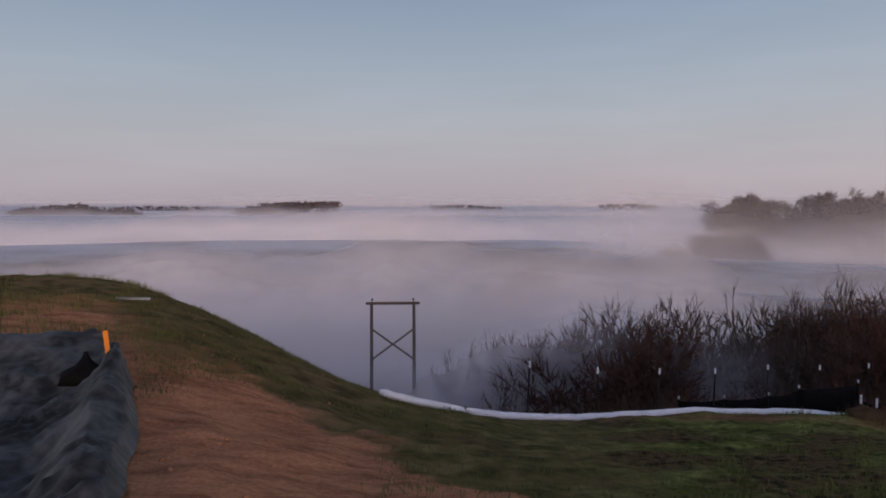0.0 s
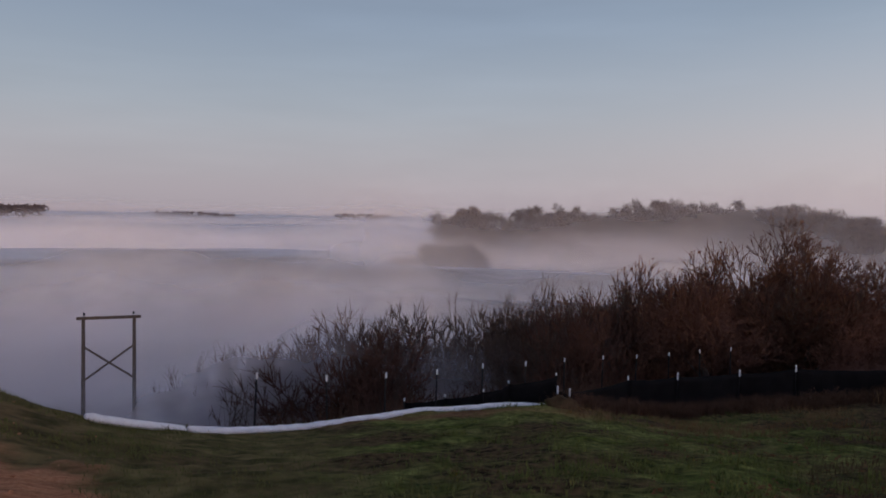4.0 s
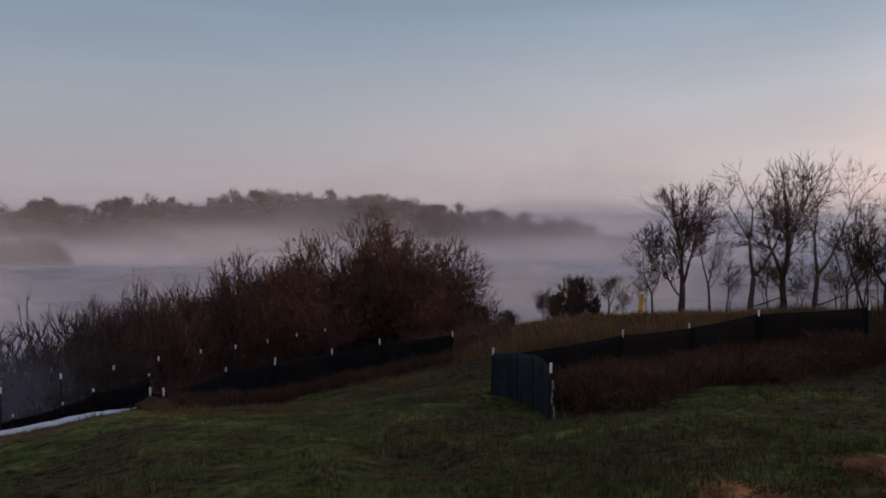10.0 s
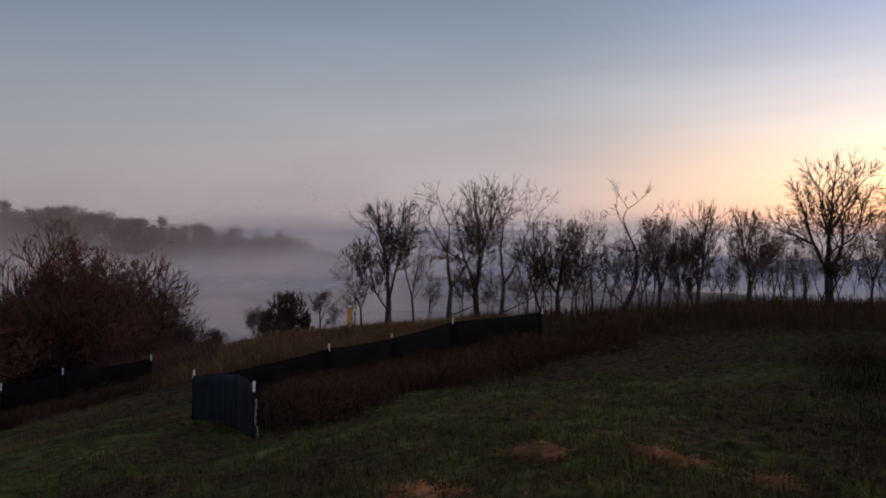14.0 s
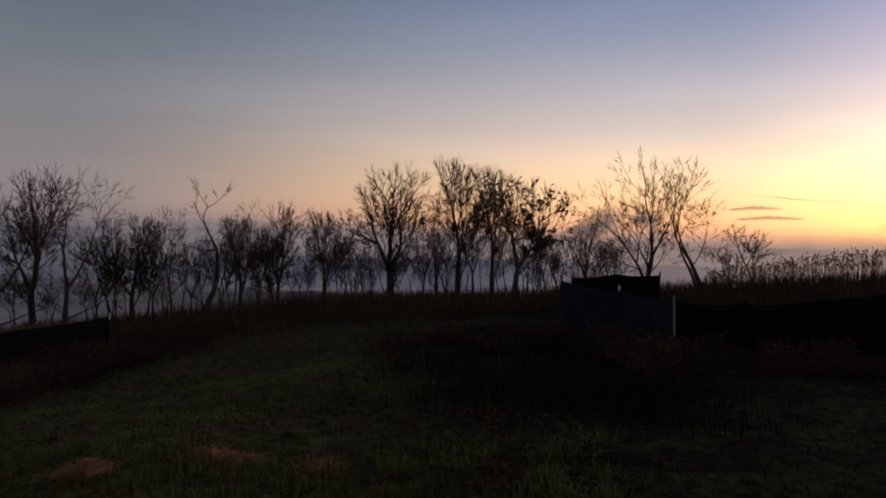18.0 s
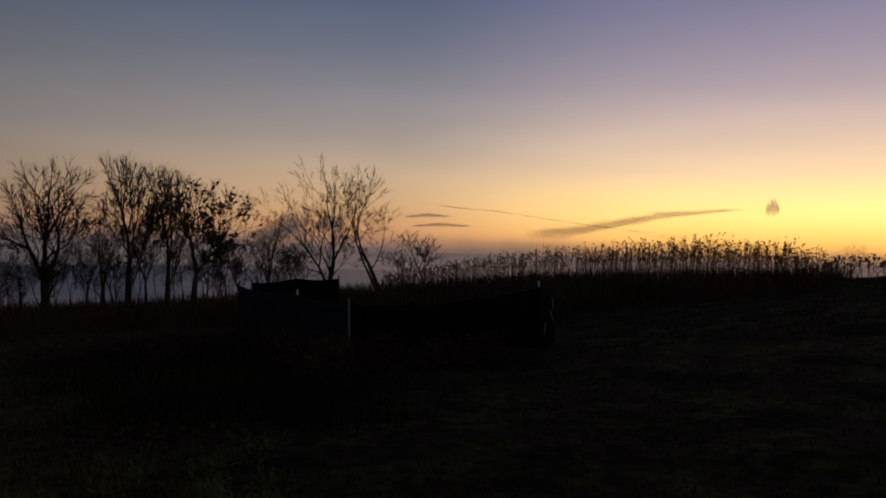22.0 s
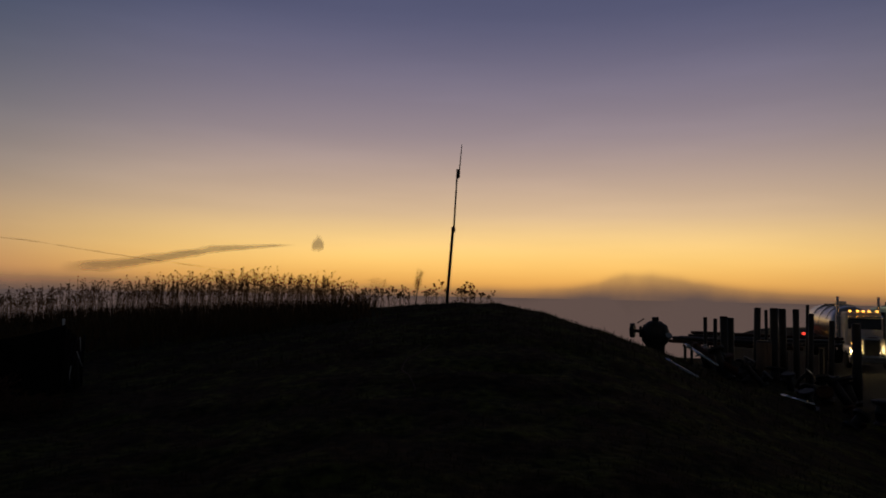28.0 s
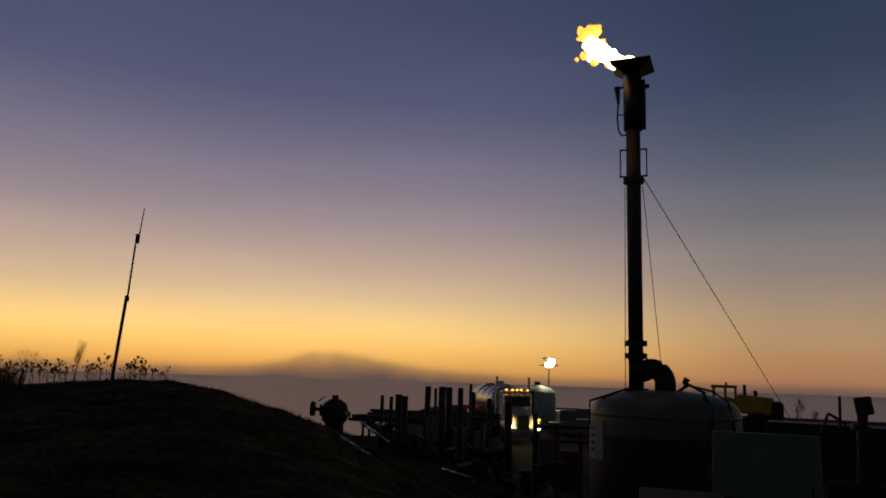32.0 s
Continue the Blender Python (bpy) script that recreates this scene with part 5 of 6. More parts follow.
def evergreen(az, d, top):
    """A small dark evergreen among the bare trees."""
    rng = random.Random(3)
    b = P(az, d)
    root = thing("evergreen", b, az, "small dark evergreen bush among bare trees", "bush")
    h = top + EYE - b.z
    part("trunk", cyl((0, 0, -.2), (0, 0, h * .9), .07, .02, 8), M_BARK, root)
    V, F = [], []
    for _ in range(1500):
        z = h * (.12 + .88 * rng.random() ** 1.3)
        q = (h - z) * .34 * math.sqrt(rng.random()) + .05
        a = rng.uniform(0, 6.28)
        c = Vector((q * math.cos(a), q * math.sin(a), z))
        u = Vector((math.cos(a), math.sin(a), rng.uniform(-.5, .3))).normalized() * rng.uniform(.06, .14)
        w = u.cross(Vector((0, 0, 1))).normalized() * .035
        k = len(V)
        V.extend([c - w, c + u, c + w])
        F.append((k, k + 1, k + 2))
    mesh_ob("crown", V, F, M_EVERGREEN, root)


evergreen(99.1, 43, -2.0)
evergreen(105.6, 45, -1.2)


# ---- the well pad: flare, vessels, vehicles and steelwork ----
M_TANK = material("grey_tank_paint", (.105, .115, .10), (.06, .068, .06), 1.5, .45, bump=.1, fine=30)
M_TANKDARK = material("black_insulation", (.014, .014, .016), (.007, .007, .008), 2, .6, bump=.2)
M_GREENBOX = material("grey_green_panel_paint", (.15, .18, .145), (.10, .125, .10), 2, .5, bump=.1)
M_TAN = material("tan_hatch_paint", (.085, .068, .055), (.05, .042, .035), 2, .6, bump=.15)
M_CHROME = material("polished_steel", (.62, .62, .63), (.5, .5, .5), 4, .2, 1.0, .05)
M_TANKER = material("brushed_aluminium", (.55, .55, .56), (.42, .42, .43), 2, .33, .9, .05)
M_CABWHITE = material("white_truck_paint", (.6, .58, .55), (.48, .46, .44), 2, .35, bump=.05)
M_GLASS = material("dark_glass", (.01, .011, .013), (.008, .008, .009), 2, .08, 0, 0)
M_RUBBER = material("tyre_rubber", (.018, .018, .018), (.01, .01, .01), 8, .85, bump=.2)
M_CAT = material("machine_yellow", (.55, .33, .03), (.38, .22, .03), 3, .5, bump=.1)
M_BLUE = material("blue_pipe_paint", (.06, .07, .16), (.04, .05, .11), 5, .4, bump=.1)
M_RED = material("red_valve_paint", (.11, .025, .018), (.05, .014, .011), 5, .5, bump=.1)
M_SIGN = material("pale_blue_sign", (.62, .68, .78), (.5, .56, .66), 4, .5, bump=.05)
M_INK = material("sign_print", (.03, .05, .12), (.02, .03, .08), 4, .6, bump=0)
M_FLAME = material("flame", (.9, .5, .2), (.9, .5, .2), 2, 1, bump=0, emit=(1.0, .58, .24), power=120)
M_FLAMEEDGE = material("flame_edge", (.9, .4, .1), (.9, .4, .1), 2, 1, bump=0, emit=(1.0, .40, .05), power=14)
M_LAMP = material("lamp_lens", (1, .9, .7), (1, .9, .7), 2, .4, bump=0, emit=(1, .86, .55), power=260)
M_HEAD = material("headlamp_lens", (1, .8, .5), (1, .8, .5), 2, .4, bump=0, emit=(1, .74, .32), power=300)
M_AMBER = material("amber_lamp", (1, .5, .1), (1, .5, .1), 2, .4, bump=0, emit=(1, .42, .06), power=30)
M_REDLAMP = material("red_lamp", (1, .1, .05), (1, .1, .05), 2, .4, bump=0, emit=(1, .05, .03), power=14)


def bend(name, pts, r, mat, parent, label="", n=14):
    return tube(name, pts, r, mat, parent, label, n)


def arc(c, u, v, r, a0, a1, n=10):
    c, u, v = Vector(c), Vector(u), Vector(v)
    return [c + (u * math.cos(radians(a0 + (a1 - a0) * i / n)) + v * math.sin(radians(a0 + (a1 - a0) * i / n))) * r for i in range(n + 1)]


def flare():
    """A grey knock-out drum with the flare stack rising from its domed top. Local x is to the right, y away."""
    g = float(ground(203.3, 17.5))
    root = thing("flare_stack", (P(203.3, 17.6).x, P(203.3, 17.6).y, g), 203.3, "black steel flare stack burning gas above a grey drum", "flare stack")
    R = 1.58
    top = P(203, 17.6, -.62).z - g
    part("drum", lathe([(R, -.1), (R, top), (R * .985, top + .1), (R * .93, top + .22), (R * .8, top + .33), (R * .55, top + .43), (R * .25, top + .48), (.05, top + .49)], 48), M_TANK, root, smooth=True)
    part("insulation_band", lathe([(R + .012, .2), (R + .02, .25), (R + .02, top - .52), (R + .012, top - .47)], 48), M_TANKDARK, root, "black band round the drum", smooth=True)
    part("seam", lathe([(R + .006, top - .09), (R + .014, top - .08), (R + .014, top - .03), (R + .006, top - .02)], 48), M_TANK, root, smooth=True)
    # sign plate bent to the drum
    bm = bmesh.new()
    vs = []
    for i in range(7):
        a = radians(186 + 34 * i / 6)
        vs.append([bm.verts.new(((R + .028) * math.cos(a), (R + .028) * math.sin(a), z)) for z in (top - 1.0, top - .18)])
    for p, q in zip(vs, vs[1:]):
        bm.faces.new((p[0], q[0], q[1], p[1]))
    bmesh.ops.solidify(bm, geom=bm.faces[:], thickness=.01)
    sign = part("sign_plate", bm, M_SIGN, root, "pale blue plate with worn print")
    for k in range(4):
        a = radians(203)
        part("print_bar", box(((R + .034) * math.cos(a), (R + .034) * math.sin(a), top - .36 - k * .15), (.012, .26 - .04 * (k % 2), .05), (0, 0, 203)), M_INK, sign)
    # stack
    sx = -.585
    base = top + .40
    tip = P(201.4, 17.6, 7.52).z - g
    part("riser", cyl((sx, 0, base), (sx, 0, tip - 1.5), .165, n=20), M_STEEL, root, smooth=True)
    part("tip_barrel", cyl((sx, 0, tip - 1.62), (sx, 0, tip - .25), .215, n=20), M_STEEL, root, smooth=True)
    hood = part("wind_hood", lathe([(.22, .02), (.28, .06), (.66, .27), (.67, .30), (.63, .30), (.22, .12)], 4), M_STEEL, root, "flared square wind shield")
    hood.location = (sx, 0, tip - .30)
    hood.rotation_euler.z = radians(40)
    part("shield_plate", box((sx + .25, 0, tip - 1.0), (.10, .34, 1.15), bevel=.015), M_STEEL, root)
    part("shield_bracket", box((sx + .32, 0, tip - .55), (.14, .1, .08), bevel=.01), M_STEEL, root)
    for z, r in ((base + .05, .27), (base + .82, .25), (base + 1.10, .25), (tip - 2.86, .24)):
        part("flange", cyl((sx, 0, z - .06), (sx, 0, z + .06), r, n=20), M_STEEL, root)
    for s in (-1, 1):
        f = part("bracket_frame", cyl((sx + s * .3, 0, tip - 2.75), (sx + s * .3, 0, tip - 2.1), .018, n=6), M_STEEL, root)
        for z in (tip - 2.75, tip - 2.1):
            part("arm", cyl((sx + s * .15, 0, z), (sx + s * .32, 0, z), .022, n=6), M_STEEL, f)
    bend("pilot_line", [(sx - .34, 0, tip - .62), (sx - .33, 0, tip - .9), (sx - .36, 0, tip - 1.3), (sx - .33, 0, tip - 1.62), (sx - .26, 0, tip - 1.74), (sx - .16, 0, tip - 1.72)], .022, M_STEEL, root, n=6)
    part("pilot_burner", cyl((sx - .33, 0, tip - .95), (sx - .36, 0, tip - .52), .03, .075, 10), M_STEEL, root)
    part("pilot_arm", cyl((sx - .35, 0, tip - .56), (sx - .15, 0, tip - .5), .03, n=8), M_STEEL, root)
    part("pilot_stay", cyl((sx - .34, 0, tip - 1.22), (sx - .15, 0, tip - 1.22), .015, n=6), M_STEEL, root)
    # inlet elbow beside the riser
    ex = sx + .56
    pts = [(sx, 0, base + .42), (sx + .2, 0, base + .5)] + arc((sx + .32, 0, base + .24), (1, 0, 0), (0, 0, 1), .30, 95, 0, 9) + [(ex + .06, 0, base + .02)]
    bend("elbow", pts, .23, M_STEEL, root, n=18)
    part("elbow_flange", cyl((ex + .06, 0, base - .12), (ex + .06, 0, base + .04), .28, n=20), M_STEEL, root)
    bend("rubber_line", [(ex + .3, -.1, base + .05), (ex + .55, -.4, base + .22), (ex + .8, -.85, base + .08), (ex + .95, -1.2, top + .12), (ex + .95, -1.32, top - .15), (ex + .93, -1.34, top - .7)], .032, M_STEEL, root, "black rubber hose", n=8)
    bend("rubber_line", [(ex + .55, -.4, base + .2), (ex + 1.0, -.6, base + .1), (ex + 1.3, -.8, base - .12), (ex + 1.4, -.85, top - .3)], .024, M_STEEL, root, "black rubber hose", n=8)
    part("gauge", cyl((ex + .46, -.1, base + .22), (ex + .52, -.1, base + .36), .06, .07, 10), M_STEEL, root)
    part("gauge_stem", cyl((ex + .35, -.1, base + .03), (ex + .48, -.1, base + .24), .018, n=6), M_STEEL, root)
    # guard rail on the drum's shoulder
    part("guard_rail", cyl((-R + .06, -.6, top + .22), (sx - .1, -.3, base + .12), .024, n=6), M_STEEL, root)
    for x, z in ((-R + .03, top + .2), (-R * .8, top + .27), (-R * .62, top + .33)):
        part("rail_post", cyl((x, -.6, top - .3), (x, -.58, z + .03), .02, n=6), M_STEEL, root)
    # guys
    anchor = root.matrix_basis.inverted() @ P(213.4, 33, -2.9)
    part("guy_wire", cyl((sx + .22, 0, tip - 2.8), anchor, .011, n=5), M_STEEL, root)
    part("guy_wire", cyl((sx - .2, 0, tip - 3.0), (sx - .28, .8, base + .1), .009, n=5), M_STEEL, root)
    part("guy_wire", cyl((sx + .2, 0, tip - 3.0), (sx + .55, 2.2, base + .3), .009, n=5), M_STEEL, root)
    # the flame, blown aside in ragged puffs
    rng = random.Random(4)

    def puffs(blobs, seed):
        bm = bmesh.new()
        for x, z, r in blobs:
            first = len(bm.verts)
            bmesh.ops.create_icosphere(bm, subdivisions=3, radius=r, matrix=Matrix.Translation((sx + x, rng.uniform(-.08, .08), tip + z)))
            bm.verts.ensure_lookup_table()
            c = Vector((sx + x, 0, tip + z))
            for v in bm.verts[first:]:
                k = v.co * 3.6 + Vector((seed, 0, 0))
                q = v.co * 9
                v.co += (v.co - c) * (.75 * noise.noise(k) + .3 * noise.noise(q))
                v.co += Vector((noise.noise(k + Vector((0, 9, 0))), noise.noise(k + Vector((0, 0, 9))), noise.noise(q))) * r * .3
        return bm

    fl = part("flame", puffs(((0.04, 0.03, 0.07), (-0.09, 0.06, 0.11), (-0.24, 0.12, 0.14), (-0.40, 0.16, 0.18), (-0.55, 0.30, 0.20), (-0.72, 0.36, 0.22), (-0.86, 0.52, 0.21), (-0.97, 0.30, 0.12), (-1.04, 0.67, 0.16)), 3),
              M_FLAME, root, "bright yellow-white gas flame blown sideways", smooth=True)
    part("flame_edge", puffs(((0.19, 0.03, 0.04), (-0.32, 0.02, 0.08), (-0.53, 0.06, 0.10), (-0.88, 0.16, 0.08), (-1.13, 0.34, 0.11), (-1.13, 0.87, 0.14), (-0.99, 1.00, 0.16), (-0.81, 1.06, 0.12), (-1.21, 1.03, 0.11), (-1.32, 0.30, 0.05), (-1.27, 0.83, 0.07), (-0.70, 0.67, 0.11)), 5),
         M_FLAMEEDGE, fl, "orange fringe of the flame", smooth=True)


flare()


def panel_skid():
    """A low skid with a grey-green board, a tan hatch and a blue pipe, nearest the drum."""
    az, d = 209.6, 11.6
    root = thing("control_panel", P(az, d), az, "grey-green steel panel on a skid in front of the drum", "panel")
    z0 = root.location.z
    t, b = P(0, 1, -.62).z - z0, P(0, 1, -1.50).z - z0
    part("board", box((0, 0, (t + b) / 2), (1.36, .06, t - b), bevel=.012), M_GREENBOX, root)
    part("frame", box((0, .05, (t + b) / 2 - .5), (1.4, .06, t - b), bevel=.01), M_STEEL, root)
    part("skid_rail", box((0, -.05, b - .12), (1.46, .12, .05), bevel=.01), M_CHROME, root)
    for x in (-.62, .1, .66):
        part("leg", box((x, .02, b / 2 - .06), (.07, .07, b + .1), bevel=.008), M_STEEL, root)
    part("handle", cyl((.56, -.06, b + .04), (.56, -.06, b + .2), .016, n=6), M_STEEL, root)


panel_skid()


def hatch():
    az, d = 204.0, 9.6
    root = thing("equipment_hatch", P(az, d), az, "sloping tan metal hatch cover before the drum", "hatch")
    z0 = root.location.z
    t = P(0, 1, -1.34).z - z0
    part("cover", box((0, 0, t - .03), (.95, .7, .05), (20, 0, 0), bevel=.012), M_TAN, root)
    part("box", box((0, .1, t / 2 - .25), (.88, .52, t - .2), bevel=.02), M_STEEL, root)
    part("edge_strip", cyl((-.5, -.42, t - .16), (-.42, .4, t + .06), .02, n=6), M_CHROME, root)


hatch()


def lying_pipe(p, q, r, mat, label):
    a, b = P(*p), P(*q)
    root = thing("pipe", a, 0, label, "pipe", "pipes on the ground")
    part("pipe", cyl((0, 0, 0), b - a, r, n=14), mat, root, smooth=True)
    u = (b - a).normalized()
    part("coupling", cyl(u * .04, u * .22, r * 1.25, n=14), mat, root, smooth=True)
    return root


lying_pipe((194.5, 9.6, -1.95), (199.5, 8.4, -1.75), .085, M_BLUE, "dark blue steel pipe lying by the drum")
lying_pipe((187.2, 14.5, -1.68), (189.2, 14.0, -1.74), .022, M_CHROME, "thin bright steel pipe lying on dark ground")
lying_pipe((176.5, 18, -1.19), (177.9, 17, -1.43), .035, M_CHROME, "bright steel pipe lying on the slope")
lying_pipe((179.6, 17, -1.38), (181.8, 16.5, -1.68), .04, M_CHROME, "bright steel pipe lying on the slope")
lying_pipe((181.0, 20, -1.22), (183.2, 19, -1.63), .035, M_CHROME, "bright steel pipe lying behind the bank")
lying_pipe((181.6, 21, -1.3), (184.4, 19.6, -1.8), .09, M_RUST, "rusty steel pipe lying on the slope")
lying_pipe((177.2, 17.4, -1.5), (181.5, 16.4, -1.92), .07, M_RUST, "rusty steel pipe lying on the slope")


M_BOARD = material("red_steel_plate", (.2, .06, .045), (.1, .035, .028), 4, .6, bump=.15)


def slab():
    """A flat reddish board among the pipes on the slope."""
    root = thing("skid_plate", P(179.7, 16.8, -1.72), 179.7, "dull reddish steel plate lying between pipes", "plate")
    root.rotation_euler = (radians(10), radians(9), radians(-179.7))
    part("plate", box((0, 0, 0), (1.2, .5, .06), bevel=.01), M_BOARD, root)


slab()


def valve_tree():
    """A dark wellhead valve with a round body and a handwheel."""
    az, d = 179.0, 28
    root = thing("valve", P(az, d), az, "dark rusty valve with a bulky round body", "valve")
    h = P(0, 1, -.9).z - root.location.z
    part("body", lathe([(.30, 0), (.34, .1), (.34, h - .9), (.46, h - .75), (.50, h - .45), (.42, h - .18), (.2, h - .03), (.05, h)], 24), M_STEEL, root, smooth=True)
    part("bonnet", cyl((0, 0, h - .05), (0, 0, h + .12), .12, n=12), M_STEEL, root)
    part("handwheel", cyl((-.85, -.1, h - .38), (-.72, -.12, h - .38), .26, n=14), M_STEEL, root)
    part("stem", cyl((-.8, -.1, h - .38), (-.3, 0, h - .42), .06, n=10), M_STEEL, root)
    part("lever", cyl((-.62, 0, h - .12), (-.38, 0, h + .06), .02, n=6), M_STEEL, root)
    part("side_flange", cyl((-.55, 0, h - .42), (-.46, 0, h - .42), .2, n=14), M_STEEL, root)
    part("gauge", cyl((.45, -.3, h - .55), (.47, -.36, h - .5), .12, n=12), M_CHROME, root)


valve_tree()


# upright pipe posts standing in a row
def pipe_posts():
    rng = random.Random(3)
    for az, d, top, r, pale in ((182.55, 30, -.82, .085, 0), (183.15, 30, -.86, .085, 0), (183.85, 29, -.74, .15, 0), (184.25, 29.4, -.8, .13, 0),
                                (185.85, 26, -.36, .125, 0), (186.6, 27, -.44, .06, 0), (187.0, 26, -.36, .14, 0), (187.65, 26.5, -.38, .13, 0),
                                (188.45, 26, -.38, .135, 0), (186.35, 25, -1.35, .25, 1), (189.1, 29, -.26, .06, 0), (189.3, 28.5, -.55, .11, 0), (190.5, 25, -.68, .11, 0),
                                (192.1, 24, -.72, .13, 0)):
        b = P(az, d)
        root = thing("pipe_post", b, az, "pale concrete-filled steel post among dark ones" if pale else "dark steel pipe post standing upright", "post", "upright pipe posts")
        h = top + EYE - b.z
        lean = rng.uniform(-.02, .03)
        r *= rng.uniform(.7, .95)
        part("pipe", cyl((0, 0, -.2), (lean * h, 0, h), r, n=14), M_WOOD if pale else M_STEEL, root, smooth=True)
        part("cap", cyl((lean * h, 0, h - .01), (lean * h, 0, h + .03), r * 1.08, r * .9, 14), M_RUST if rng.random() < .4 else M_STEEL, root)


pipe_posts()


def clutter():
    """Low valves and fittings on the pad's near edge."""
    rng = random.Random(12)
    for k in range(34):
        az, d = rng.uniform(182.5, 192.5), rng.uniform(18, 27)
        root = thing("fitting", P(az, d), az, "small dark steel pipe fitting with a flange", "fitting", "steel fittings")
        m = rng.choice((M_STEEL, M_STEEL, M_STEEL, M_STEEL, M_RUST, M_STEEL, M_TANKDARK))
        h = rng.uniform(.25, .8)
        r = rng.uniform(.06, .14)
        root.rotation_euler = (radians(rng.uniform(-70, 70)), radians(rng.uniform(-30, 30)), radians(rng.uniform(0, 360)))
        part("body", cyl((0, 0, 0), (0, 0, h), r, n=12), m, root, smooth=True)
        part("flange", cyl((0, 0, h - .03), (0, 0, h + .04), r * 1.9, n=12), m, root)
        part("flange", cyl((0, 0, -.03), (0, 0, .03), r * 1.9, n=12), m, root)
        if k % 3 == 0:
            part("handwheel", lathe([(r * 1.9, h * .5 + .18), (r * 2.3, h * .5 + .2), (r * 1.9, h * .5 + .22), (r * 1.7, h * .5 + .2)], 14), m, root)


clutter()


def rail_barrier():
    """A painted steel rail on posts between the truck and the drum."""
    root = thing("guard_rail", P(196, 21), 196, "dark red steel barrier rail with posts", "barrier")
    inv = root.matrix_basis.inverted()
    a, b = inv @ P(194.1, 22, -1.3), inv @ P(199.2, 21, -1.2)
    part("top_rail", cyl(a, b, .06, n=10), M_RED, root)
    part("mid_rail", cyl(a - Vector((0, 0, .38)), b - Vector((0, 0, .38)), .045, n=10), M_RED, root)
    for az in (194.1, 195.7, 197.4):
        p = inv @ P(az, 21.5)
        part("post", box((p.x, p.y, p.z + 1.0), (.13, .1, 2.2 if az < 195 else 2.2), bevel=.01), M_RED if az > 195 else M_STEEL, root)
    for az, w in ((195.0, .5), (196.6, .5)):
        p = inv @ P(az, 21.6)
        part("panel", box((p.x, p.y, p.z + .9), (w, .05, 1.1), bevel=.01), M_TANK if az < 195.5 else M_RED, root)
    for k, az in enumerate((193.4, 194.5, 195.6)):
        p = inv @ P(az, 20.6)
        part("valve_body", lathe([(.08, 0), (.2, .06), (.12, .14), (.16, .34), (.1, .5), (.22, .56), (.22, .62), (.05, .66)], 12), M_STEEL, root).location = (p.x, p.y, p.z + .2 * k)


rail_barrier()


def wheel(parent, c, r, w):
    t = part("wheel", lathe([(r * .62, -w / 2), (r * .95, -w / 2), (r, -w * .36), (r, w * .36), (r * .95, w / 2), (r * .62, w / 2)], 24), M_RUBBER, parent, "black tyre", smooth=True)
    t.matrix_basis = Matrix.Translation(c) @ pose(0, 0, 0, 0, 90, 0)
    part("rim", lathe([(.06, -w * .3), (r * .6, -w * .28), (r * .62, 0), (r * .6, w * .3), (.1, w * .36)], 20), M_CHROME, t, smooth=True)
    return t


